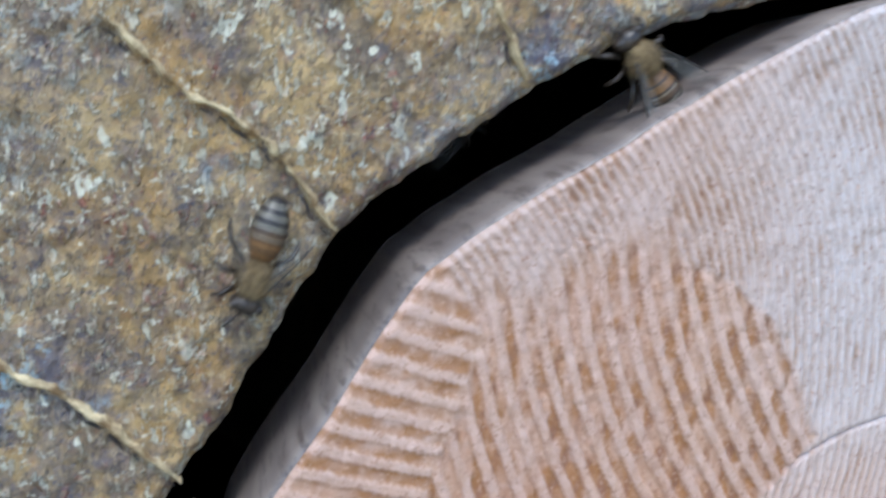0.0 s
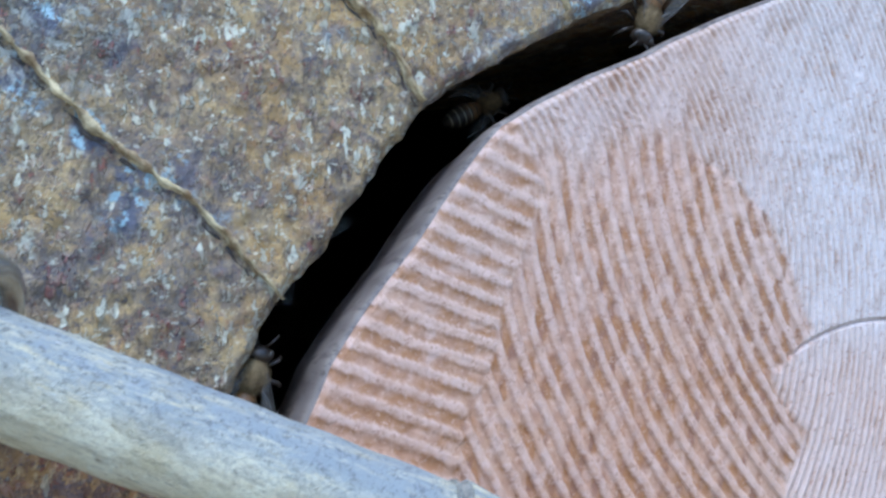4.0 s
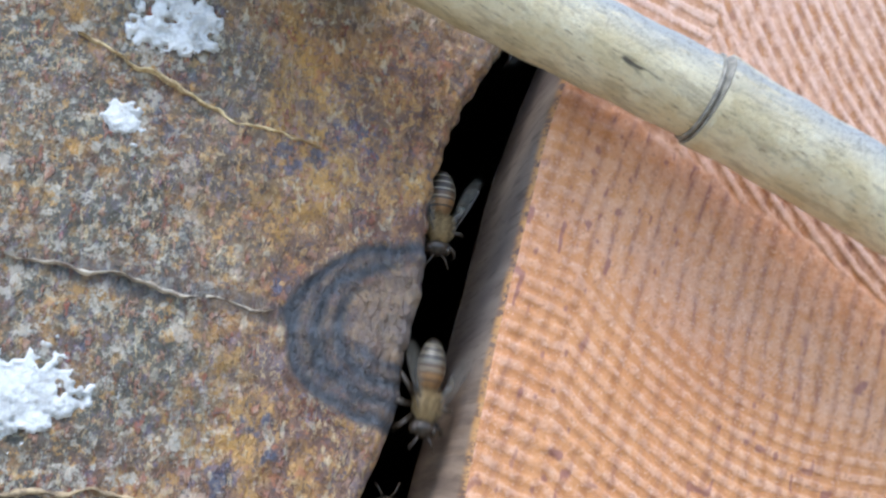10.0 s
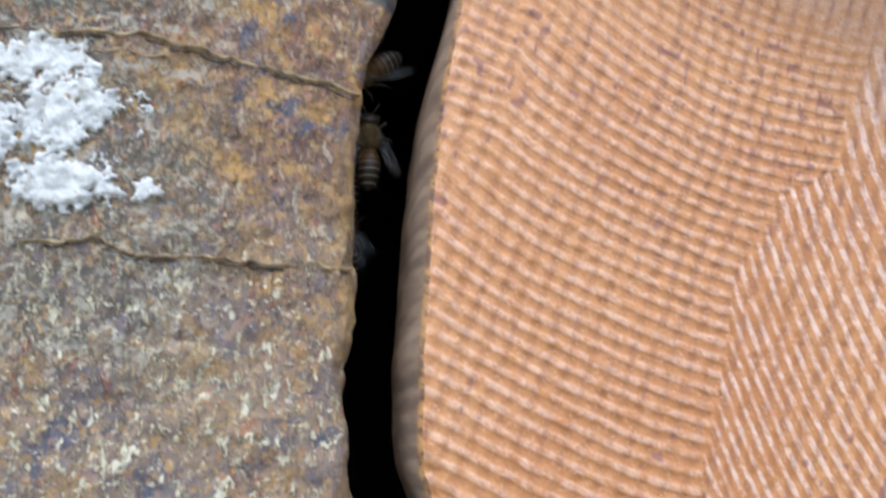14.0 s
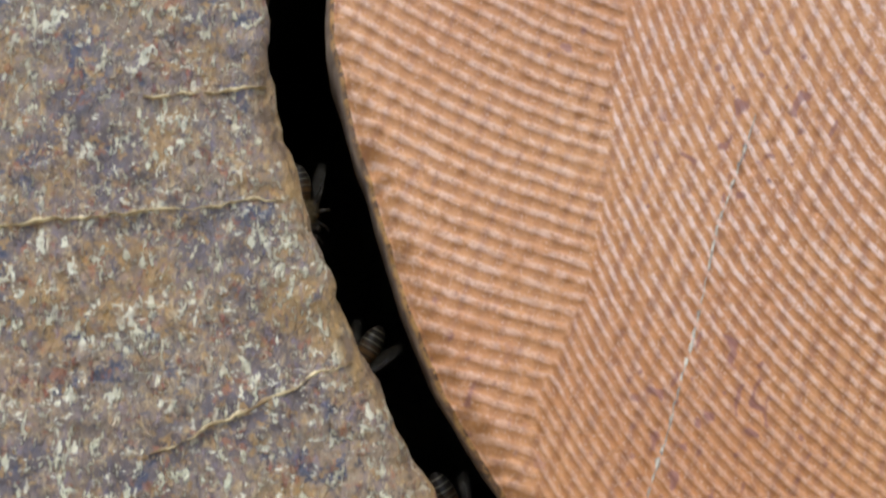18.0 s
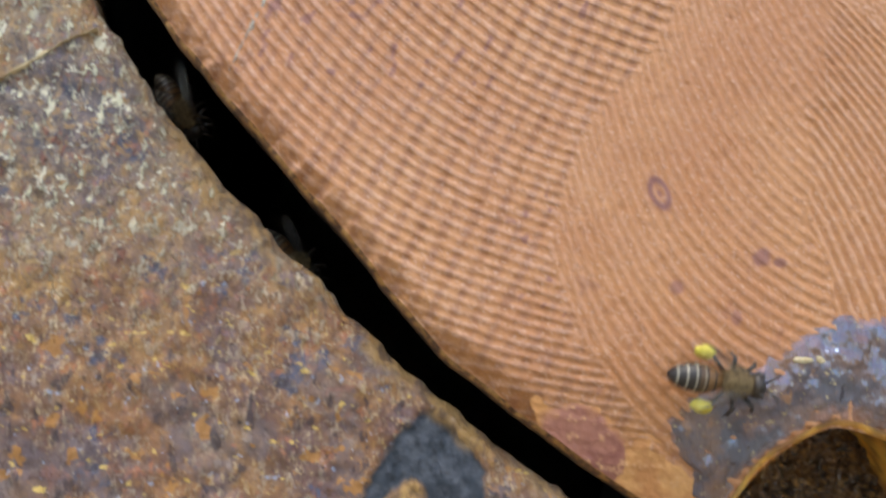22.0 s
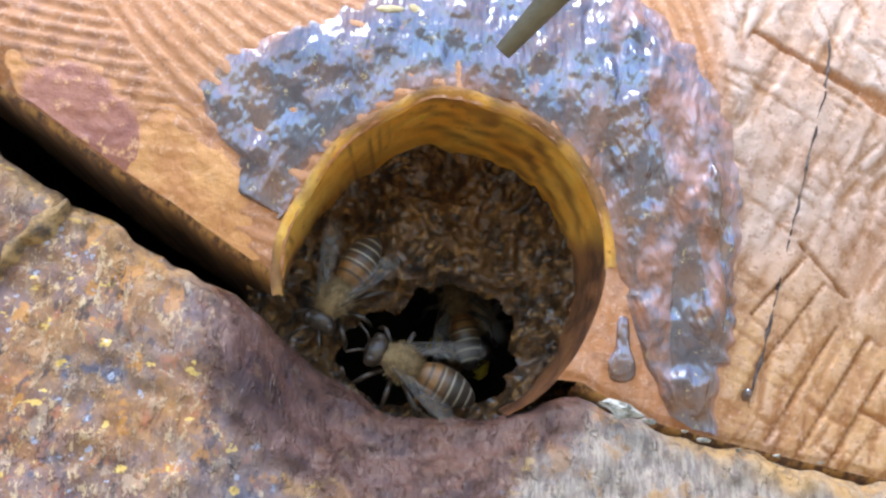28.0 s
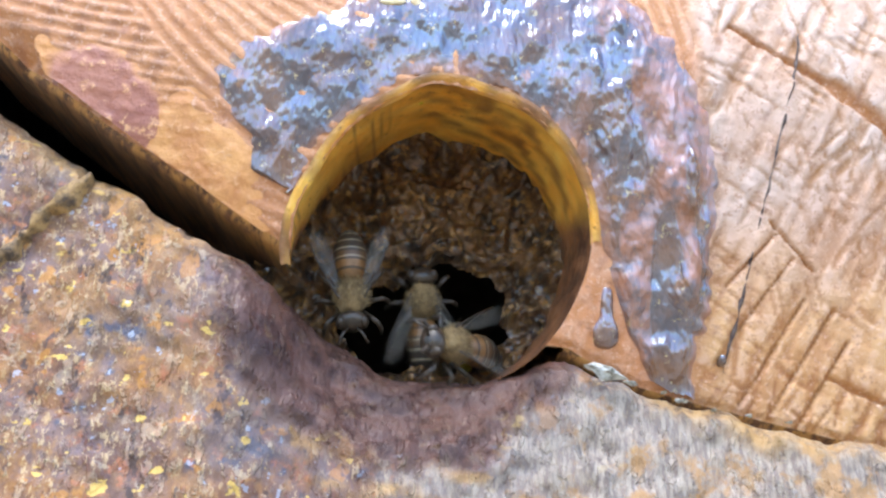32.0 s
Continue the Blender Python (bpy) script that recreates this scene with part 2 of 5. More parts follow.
def sawn_wood():
    k = Nodes("sawn_softwood")
    c = k.mix(k.ramp(k.noise(40, 3, 0.6), 0.35, 0.65), (0.51, 0.195, 0.054), (0.59, 0.262, 0.088))
    # the sky's sheen on upper and right-hand wood is put into a paler colour
    c = k.mix(k.attribute("sky_tone"), c, (0.70, 0.59, 0.535))
    c = k.mix(k.attribute("sappy"), c, (0.76, 0.45, 0.175))
    deep = k.mix(k.attribute("sky_tone"), (0.40, 0.145, 0.024), (0.37, 0.195, 0.085))
    c = k.mix(k.maths("MULTIPLY", k.attribute("torn"), k.ramp(k.noise(500, 4, 0.7), 0.20, 0.50)), c, deep)
    # crests painted paler: their sheen is in the colour, as the relief is low
    c = k.mix(k.maths("MULTIPLY", k.attribute("crest"), k.ramp(k.noise(700, 4, 0.7), 0.32, 0.60)), c, (0.76, 0.52, 0.41))
    darker = k.mix(k.attribute("sky_tone"), (0.27, 0.10, 0.06), (0.30, 0.145, 0.05))
    c = k.mix(k.maths("MULTIPLY", k.attribute("ring"), k.ramp(k.noise(420, 4, 0.7), 0.34, 0.60)), c, darker)
    c = k.mix(k.maths("MULTIPLY", k.ramp(k.noise(1900, 4, 0.7), 0.54, 0.66), 0.5), c, (0.74, 0.49, 0.35))
    c = k.mix(k.maths("MULTIPLY", k.ramp(k.noise(1600, 4, 0.7), 0.55, 0.66), 0.6), c, (0.33, 0.125, 0.045))
    c = k.mix(k.attribute("stain"), c, (0.24, 0.08, 0.062))
    k.bump(k.noise(1500, 5, 0.75), 0.7, 0.0004)
    k.b.inputs["Specular IOR Level"].default_value = 0.9
    shine = k.maths("SUBTRACT", 0.36, k.maths("MULTIPLY", k.attribute("sky_tone"), 0.08))
    return k.done(c, k.maths("ADD", shine, k.maths("MULTIPLY", k.noise(250, 4, 0.6), 0.3)))


def split_side():
    k = Nodes("plug_side")
    lines = k.mapped((1.0, 12.0, 1.0))
    c = k.mix(k.ramp(k.noise(250, 3, 0.5, lines), 0.3, 0.7), (0.17, 0.135, 0.115), (0.28, 0.225, 0.185))
    c = k.mix(k.maths("MULTIPLY", k.ramp(k.noise(900, 5, 0.7, lines), 0.50, 0.64), 0.7), c, (0.07, 0.05, 0.04))
    # browner and paler below the upper part
    c = k.mix(k.attribute("browner"), c, k.mix(k.ramp(k.noise(500, 4, 0.6, lines), 0.38, 0.62), (0.20, 0.125, 0.08), (0.46, 0.31, 0.20)))
    fresh = k.mix(k.ramp(k.noise(900, 5, 0.7, lines), 0.42, 0.58), (0.10, 0.04, 0.02), (0.55, 0.27, 0.07))
    # lower part darker: the gap's shade is put into the side's colour
    c = k.mix(k.attribute("damp_shade"), c, k.mix(k.ramp(k.noise(800, 5, 0.7, lines), 0.42, 0.60), (0.075, 0.045, 0.03), (0.27, 0.14, 0.065)))
    c = k.mix(k.attribute("fresh"), c, fresh)
    k.bump(k.noise(500, 2, 0.5, lines), 0.12, 0.0002)
    return k.done(c, 0.42)


def bored_wood():
    k = Nodes("bored_wood")
    c = k.mix(k.ramp(k.noise(160, 4, 0.6), 0.35, 0.65), (0.86, 0.40, 0.045), (0.94, 0.57, 0.10))
    c = k.mix(k.attribute("line"), c, (0.20, 0.085, 0.025))
    c = k.mix(k.attribute("stained"), c, k.mix(k.ramp(k.noise(260, 5, 0.7), 0.38, 0.62), (0.075, 0.032, 0.018), (0.27, 0.115, 0.045)))
    c = k.mix(k.ramp(k.noise(1100, 4, 0.7), 0.60, 0.68), c, (0.26, 0.11, 0.03))
    k.bump(k.noise(500, 5, 0.7), 0.8, 0.0005)
    return k.done(c, 0.42)


def bamboo_skin():
    k = Nodes("weathered_bamboo")
    grain = k.mapped((5.0, 1.0, 1.0), (0, radians(23.5), 0))
    c = k.mix(k.ramp(k.noise(160, 4, 0.65), 0.35, 0.65), (0.68, 0.575, 0.34), (0.81, 0.73, 0.51))
    c = k.mix(k.maths("MULTIPLY", k.ramp(k.noise(700, 5, 0.75, grain), 0.48, 0.62), 0.6), c, (0.40, 0.335, 0.21))
    c = k.mix(k.ramp(k.noise(2000, 5, 0.75, grain), 0.55, 0.70), c, (0.30, 0.24, 0.15))
    # grey upper side: weathering, with the sky's cool light put into the colour
    upper = k.attribute("upper")
    c = k.mix(k.maths("MULTIPLY", upper, k.ramp(k.noise(400, 6, 0.8, grain), 0.32, 0.56)), c, (0.36, 0.37, 0.36))
    c = k.mix(k.maths("MULTIPLY", k.maths("ADD", 0.1, k.maths("MULTIPLY", 0.9, upper)), k.maths("MULTIPLY", 0.65, k.ramp(k.noise(1400, 5, 0.8), 0.50, 0.62))), c, (0.14, 0.135, 0.125))
    c = k.mix(k.maths("MULTIPLY", upper, k.ramp(k.noise(1300, 5, 0.8, grain), 0.60, 0.68)), c, (0.56, 0.54, 0.50))
    c = k.mix(k.ramp(k.noise(420, 3, 0.6, grain), 0.70, 0.76), c, (0.10, 0.085, 0.06))
    k.bump(k.noise(1000, 5, 0.8), 0.9, 0.0007)
    return k.done(c, 0.68)


def wax_smear():
    k = Nodes("dark_wax")
    c = k.mix(k.ramp(k.noise(150, 4, 0.6), 0.38, 0.62), (0.10, 0.074, 0.078), (0.22, 0.105, 0.05))
    c = k.mix(k.ramp(k.noise(330, 5, 0.7), 0.57, 0.69), c, (0.31, 0.14, 0.05))
    c = k.mix(k.ramp(k.noise(900, 4, 0.7), 0.61, 0.68), c, (0.50, 0.36, 0.16))
    c = k.mix(k.maths("MULTIPLY", k.attribute("thin"), k.ramp(k.noise(500, 5, 0.7), 0.30, 0.60)), c, (0.38, 0.15, 0.055))
    runs = k.mapped((1.0, 1.0, 2.4))
    k.bump(k.noise(360, 3, 0.55, runs), 1.0, 0.0017)
    k.put(k.maths("ADD", 0.42, k.maths("MULTIPLY", k.ramp(k.noise(170, 5, 0.65), 0.36, 0.62), 0.6)), k.b.inputs["Specular IOR Level"])
    # blue tint paints the sky's reflection into the wax's sheen
    k.b.inputs["Specular Tint"].default_value = (0.52, 0.72, 1.0, 1)
    k.b.inputs["IOR"].default_value = 1.9
    k.b.inputs["Coat Weight"].default_value = 0.55
    k.b.inputs["Coat IOR"].default_value = 1.5
    k.b.inputs["Coat Roughness"].default_value = 0.12
    return k.done(c, k.maths("ADD", k.maths("MULTIPLY", 0.35, k.attribute("thin")), k.maths("ADD", 0.08, k.maths("MULTIPLY", k.noise(300, 3, 0.6), 0.26))))


def resin(name, a, b):
    """Resin that thins out to the sawn wood's orange at its edge."""
    k = Nodes(name, 0.33)
    c = k.mix(k.ramp(k.noise(200, 5, 0.7), 0.35, 0.65), a, b)
    c = k.mix(k.ramp(k.noise(700, 4, 0.7), 0.56, 0.68), c, (0.66, 0.36, 0.17))
    c = k.mix(k.attribute("core"), (0.62, 0.285, 0.095), c)
    k.bump(k.noise(700, 5, 0.7), 0.7, 0.0004)
    return k.done(c)


def propolis():
    k = Nodes("propolis_wall_crust")
    c = k.mix(k.ramp(k.noise(300, 5, 0.7), 0.36, 0.60), (0.024, 0.012, 0.006), (0.20, 0.098, 0.032))
    c = k.mix(k.ramp(k.noise(900, 4, 0.7), 0.52, 0.64), c, (0.46, 0.25, 0.075))
    c = k.mix(k.ramp(k.noise(1300, 4, 0.7), 0.58, 0.66), c, (0.02, 0.012, 0.008))
    lumps = k.maths("ADD", k.cells(650), k.maths("MULTIPLY", k.noise(900, 5, 0.7), 0.8))
    k.bump(lumps, 1.0, 0.0022)
    k.b.inputs["Coat Weight"].default_value = 0.9
    k.b.inputs["Coat Roughness"].default_value = 0.05
    return k.done(c, 0.3)


def lichen_crust():
    k = Nodes("lichen_crust", 0.9)
    c = k.mix(k.ramp(k.noise(500, 4, 0.7), 0.35, 0.6), (0.50, 0.51, 0.50), (0.76, 0.77, 0.76))
    c = k.mix(k.ramp(k.noise(700, 4, 0.7), 0.60, 0.68), c, (0.42, 0.38, 0.32))
    k.bump(k.noise(1500, 5, 0.75), 0.8, 0.0006)
    return k.done(c)


def bee_segment():
    k = Nodes("bee_abdomen", 0.42)
    amber = k.mix(k.ramp(k.noise(900, 3, 0.6), 0.3, 0.7), (0.15, 0.073, 0.024), (0.24, 0.12, 0.04))
    amber = k.mix(k.ramp(k.attribute("band"), 0.72, 0.86), amber, (0.06, 0.035, 0.018))
    dark = k.mix(k.ramp(k.attribute("band"), 0.22, 0.36), (0.30, 0.265, 0.19), (0.03, 0.022, 0.016))
    c = k.mix(k.attribute("amber"), dark, amber)
    k.bump(k.noise(3000, 3, 0.6), 0.3, 0.0001)
    return k.done(c)


RIM = weathered_wood()
WOOD = sawn_wood()
SIDE = split_side()
BAMBOO = bamboo_skin()
NODE = grained("bamboo_node", (0.16, 0.15, 0.125), (0.32, 0.295, 0.24), 700, 0.8)
STEEL = grained("zinc_plated_steel", (0.55, 0.57, 0.57), (0.70, 0.72, 0.72), 250, 0.24, 0.08, 1.0, 0.0001)
BARK = grained("bark", (0.05, 0.037, 0.027), (0.16, 0.12, 0.085), 180, 0.9, 1.0, 0.0, 0.002)
SOIL = grained("pale_bounce_ground", (0.25, 0.21, 0.145), (0.37, 0.32, 0.235), 9, 0.95, 0.6, 0.0, 0.01)
WAX = wax_smear()
LICHEN = lichen_crust()
CRACK = grained("crack_filling", (0.22, 0.13, 0.05), (0.80, 0.64, 0.36), 420, 0.6, 1.0)
DULL_CRACK = grained("grey_crack_filling", (0.10, 0.07, 0.045), (0.52, 0.39, 0.23), 520, 0.7, 1.0)
CRACK_SHADOW = grained("crack_shadow_strip", (0.035, 0.03, 0.028), (0.12, 0.09, 0.07), 600, 0.8, 0.8)
NOTCH = grained("damp_crack", (0.05, 0.03, 0.018), (0.40, 0.24, 0.085), 600, 0.6, 1.0)
SPLIT = grained("split", (0.05, 0.03, 0.028), (0.20, 0.15, 0.13), 900, 0.8, 0.6)
PALE_SPLIT = grained("pale_split", (0.20, 0.15, 0.12), (0.60, 0.53, 0.42), 700, 0.8, 0.6)
COMB = propolis()
BORE = bored_wood()
DARK = grained("darkened_interior", (0.03, 0.022, 0.016), (0.08, 0.055, 0.035), 90, 0.8, 0.8)
UNLIT = grained("unlit_black", (0.010, 0.007, 0.005), (0.03, 0.02, 0.012), 90, 0.8, 0.8)
FLAKE = grained("pale_flake", (0.16, 0.15, 0.12), (0.60, 0.60, 0.56), 900, 0.95, 0.7)
STAIN = resin("resin_stain", (0.29, 0.105, 0.078), (0.44, 0.185, 0.12))
WET = resin("wet_resin", (0.50, 0.21, 0.07), (0.68, 0.34, 0.12))
FUR = grained("bee_fur", (0.16, 0.105, 0.045), (0.36, 0.25, 0.115), 1500, 0.85, 1.0, 0.0, 0.0004)
CHITIN = grained("bee_chitin", (0.022, 0.017, 0.013), (0.06, 0.042, 0.028), 1200, 0.35, 0.3, 0.0, 0.0001)
BAND = bee_segment()
CRUMB = grained("yellow_wax", (0.50, 0.36, 0.16), (0.70, 0.60, 0.36), 900, 0.5, 0.7)
POLLEN = grained("pollen", (0.62, 0.47, 0.03), (0.80, 0.68, 0.10), 2500, 0.9, 0.9, 0.0, 0.0002)
STALK = grained("dry_stalk", (0.10, 0.088, 0.055), (0.18, 0.155, 0.10), 300, 0.7, 0.5)
wing = Nodes("bee_wing", 0.2)
wing.b.inputs["Alpha"].default_value = 0.07
WING = wing.done((0.40, 0.37, 0.32))


# ---- shapes ----
def add_mesh(name, verts, faces, mat, parent=None, smooth=True, label="", values=None):
    me = bpy.data.meshes.new(name)
    me.from_pydata(np.asarray(verts).tolist(), [], faces if isinstance(faces, list) else faces.tolist())
    me.update()
    me.materials.append(mat)
    if smooth:
        me.polygons.foreach_set("use_smooth", np.ones(len(me.polygons), bool))
    for key, array in (values or {}).items():
        me.attributes.new(key, "FLOAT", "POINT").data.foreach_set("value", np.asarray(array, np.float32).ravel())
    ob = new(name, me)
    if parent is not None:
        ob.parent = parent
    if label:
        tagged(ob, label)
    return ob


def grid_faces(rows, cols, wrap=False):
    i = np.arange(rows - 1)[:, None]
    j = np.arange(cols if wrap else cols - 1)[None, :]
    k = (j + 1) % cols
    return np.stack([i * cols + j, i * cols + k, (i + 1) * cols + k, (i + 1) * cols + j], -1).reshape(-1, 4)


LATTICES = [np.random.RandomState(s).rand(256, 256) for s in range(4)]


def vnoise(x, z, size, seed=0):
    """Smooth noise from -1 to 1 with features of that size."""
    g = LATTICES[seed % 4]
    u, v = np.asarray(x) / size + 37.3 * seed, np.asarray(z) / size + 11.7 * seed
    iu, iv = np.floor(u).astype(int), np.floor(v).astype(int)
    fu, fv = u - iu, v - iv
    fu, fv = fu * fu * (3 - 2 * fu), fv * fv * (3 - 2 * fv)
    a, b = g[iu % 256, iv % 256], g[(iu + 1) % 256, iv % 256]
    c, d = g[iu % 256, (iv + 1) % 256], g[(iu + 1) % 256, (iv + 1) % 256]
    return ((a * (1 - fu) + b * fu) * (1 - fv) + (c * (1 - fu) + d * fu) * fv) * 2 - 1


def step(a, b, x):
    t = np.clip((x - a) / (b - a), 0, 1)
    return t * t * (3 - 2 * t)


# radii of the plug and of the hollow against the angle round the axis
PLUG = {0: 140, 60: 134, 90: 132, 106: 136.5, 116: 142.4, 127: 145, 135: 149.5, 141: 147.8, 147: 147.4, 153: 144.8, 161: 142.0, 167: 141.3, 174: 141.8, 181: 142.9, 190: 146.0,
        197: 145.2, 206: 145.6, 212: 144.6, 220: 142.6, 226: 142.3, 233: 144.5, 239: 144.5, 244: 145.0, 247.7: 146, 254: 147, 258: 145.3, 260.5: 146.8, 264: 147.4, 269: 148.7, 300: 148, 360: 140}
HOLLOW = {0: 141, 60: 135, 90: 132.8, 106: 138, 112: 142, 116: 144.3, 124: 150.3, 127: 152.3, 132: 154, 136: 155.2, 141: 153.6, 146: 153.4, 153: 152.5, 158: 152.4, 163: 148.6,
          168: 148, 172: 149.8, 180: 150, 184: 150.2, 187: 152.3, 192: 152.6, 197: 152, 203: 151, 212: 150, 219: 148.7, 226: 147.6, 233: 147.8, 241: 148.3, 247: 148.6, 248.6: 149.1,
          251: 150.6, 253: 151.0, 255.4: 149.0, 257.1: 146.6, 258: 145.8, 260.5: 147.2, 264: 147.8, 269: 149.1, 300: 148.5, 360: 141}
# the log bulges outwards on one side
OUTWARD = ([0, 140, 150, 157, 162, 170, 215, 230, 360], [0, 0, 2.5, 4.5, 7.5, 8, 8, 0, 0])
FACE = -5.65          # the plug's face stands proud of the log's end
HOLE = (59.3, -265.8, 13.4)
BORE_RISE = 0.31       # the bore runs square to the leaning face
RIM_OF_HOLE = {-180: 12.8, -163: 13.1, -90: 11.8, -60: 11.9, -45: 12.2, -20: 12.5, 0: 13.0, 40: 13.1, 58: 12.9, 80: 12.5, 97: 12.8, 110: 12.3, 125: 12.0, 145: 12.0, 160: 12.3, 175: 12.8, 180: 12.8, 197: 13.1}


def radius_at(table, deg):
    return np.interp(deg, list(table), list(table.values()))


def hole_radius(deg):
    return np.interp(deg, list(RIM_OF_HOLE), list(RIM_OF_HOLE.values()))


def steps(*spans):
    """Joined even steps: (start, end, step)."""
    return np.concatenate([np.arange(a, b, s) for a, b, s in spans])


def plan_points(x, y, z):
    x, y, z = np.broadcast_arrays(x, y, z)
    return np.stack([(x - AXIS[0]) * U, y * U, (z - AXIS[1]) * U + HEIGHT], -1).reshape(-1, 3)


def plug_face(z):
    """The face leans back towards its foot."""
    d = -249.5 - np.asarray(z)
    return FACE + 0.21 * (d + np.sqrt(d * d + 20))


def log_face(x, z):
    """The log's end: even, set back under the flight hole, and scooped out there."""
    y = 4.2 * step(40, 52, x) * step(-258, -268, z)
    return y + 3.2 * step(14.2, 7.0, np.hypot(x - 57, z + 270))


def saw_marks(x, z):
    """Relief of the chain saw's strokes, and where they tore the fibres: arcs about a centre in each field."""
    wob = 1.0 * vnoise(x, z, 14, 1) + 0.22 * vnoise(x, z, 3, 2)

    def stroke(s, gap):
        """0 on a crest, 1 in the torn trough behind it, with one side steeper."""
        p = (s / gap + 0.05 * vnoise(x, z, 1.2, 2)) % 1.0
        return step(0.30, 0.46, p) * step(1.0, 0.80, p)

    def arcs(cx, cz, gap, shift=0.0):
        return stroke(np.hypot(x - cx, z - cz) + wob * 0.35 + shift, gap)

    edge = 0.9 * vnoise(x, z, 5, 3)
    r = np.hypot(x - AXIS[0], z - AXIS[1])
    rim = radius_at(PLUG, np.degrees(np.arctan2(z - AXIS[1], x - AXIS[0])) % 360) - r
    band = step(-0.6, 0.6, np.interp(-z, [26, 33, 42.5, 49.7, 58, 75], [-3.2, 0, -2.9, -5.3, -8.3, -14]) - x + edge)
    right = np.interp(-z, [27, 34.3, 47, 52.8, 59.1, 67, 90], [20, 31, 36.6, 30, 34.2, 32.3, 30])
    top = -29.5 + 0.12 * (x - 8) - 0.02 * (x - 20) ** 2 / 3
    fan = (1 - band) * step(-0.8, 0.8, right - x + edge) * step(-7, 2, top - z + 2 * edge)
    under = step(-1, 1, -z - 66 - 0.52 * (x + 20) + edge)
    mid = np.interp(-z, [95, 110, 122, 126, 136, 145, 157, 182, 195, 207, 218], [25, 15, 10, 2.2, -4.3, -7.1, -10.6, -13.3, -19, -20, -12])
    steep = step(-0.7, 0.7, x - mid + edge) * step(-1, 1, -z - 105)
    arc = np.interp(-z, [185, 192, 211, 221, 230, 237, 243.6, 249, 256], [50, 46, 36.5, 28.6, 25.6, 25.4, 28, 32.5, 38])
    curl = step(-0.7, 0.7, x - arc + edge) * step(-1, 1, -z - 190)
    rough = step(80, 83, x + edge) * curl
    turn2 = step(-0.8, 0.8, x - np.interp(-z, [190, 220, 228, 233, 241], [62, 55.5, 54.8, 56.7, 58.3]) + edge) * curl
    g_band = stroke(0.34 * x + 0.94 * z + wob * 0.5, 2.35) + 0.25 * stroke(0.34 * x + 0.94 * z + wob * 0.5, 0.8)
    g = arcs(78, -18, 2.15)
    fine = 1.2 * arcs(-20, -40, 1.0) * (0.75 + 0.45 * vnoise(x, z, 6, 1)) + 0.35 * step(0.5, 0.75, vnoise(0.86 * x + 0.5 * z, (0.86 * z - 0.5 * x) / 5.0, 0.7, 2))
    height = 0.22 * fine
    torn = np.clip(fine * (0.7 + 0.6 * vnoise(x, z, 2.5, 0)) * (0.40 + 0.3 * step(26, 4, x + 5 * vnoise(x, z, 7, 2))), 0, 1)
    height = height * (1 - fan) + fan * 0.36 * g
    torn = torn * (1 - fan) + fan * step(0.25, 0.8, g) * (0.3 + 1.0 * step(-0.25, 0.3, vnoise(x * 1.2, z * 0.55, 1.3, 3))) * (0.8 + 0.4 * vnoise(x, z, 0.6, 1))
    height = height * (1 - band) + band * 0.17 * g_band
    torn = torn * (1 - band) + band * step(0.15, 0.7, g_band) * (0.7 + 0.6 * vnoise(x * 0.5, z, 1.1, 2) + 0.35 * vnoise(x, z, 0.6, 3))
    u, v = (x - 10) / 20, (z + 185) / 20
    sweep = 9.02 * u + 8.09 * v - 1.91 * u * u + 0.63 * u * v - 1.10 * v * v + 0.09 * u ** 3 - 0.07 * u * u * v - 0.19 * u * v * v + 0.03 * v ** 3
    p, q = (x - 48) / 20, (z + 230) / 20
    bow = 10.2 * p + 10.1 * q - 3.56 * p * p + 4.25 * p * q - 1.44 * q * q
    g4, g5, g8 = arcs(17, -54, 1.9), stroke(sweep + 0.2 * wob, 1.0), stroke(bow + 0.25 * wob, 1.0)
    g10 = stroke(0.7 * x + 0.24 * z + 0.006 * (z + 240) ** 2 + 0.3 * wob, 1.0)
    g8 = g8 * (1 - turn2) + turn2 * g10
    near = step(9.5, 6.5, rim) * step(-132, -112, z)
    g4 = g4 * (1 - near) + near * (stroke(0.34 * x + 0.94 * z + wob * 0.5, 1.9))
    g9 = stroke(x - 0.36 * z + wob * 0.5, 2.0)
    tears = 1.5 * np.maximum(0, vnoise(0.86 * x - 0.5 * z, (0.5 * x + 0.86 * z) / 7.0, 0.9, 1) - 0.2) + 1.2 * np.maximum(0, vnoise(0.9 * x - 0.43 * z, (0.43 * x + 0.9 * z) / 8.0, 0.6, 2) - 0.2) + 1.2 * np.maximum(0, vnoise(0.3 * x + 0.95 * z, (0.95 * x - 0.3 * z) / 7.0, 0.7, 3) - 0.5)
    low4 = g4 * (1 - steep) + steep * g5
    beside = step(-29, -17, z + 66.9 + 0.46 * (x + 14.3)) * (1 - 0.6 * near)
    amp = (0.13 + 0.06 * steep * step(-222, -200, z) - 0.05 * step(-205, -228, z)) * (1 - 0.8 * beside)
    body = amp * low4
    body = body * (1 - curl) + curl * (0.12 + 0.06 * turn2) * g8
    body = body * (1 - rough) + rough * (0.04 * g9 + 0.20 * tears)
    cut = low4 * 0.8 * (1 - 0.7 * beside) * (1 - curl) + curl * g8 * (0.45 + 0.3 * turn2)
    lean = 1.2 * vnoise(x, z, 8, 2) + 0.25 * vnoise(x, z, 2.5, 3)
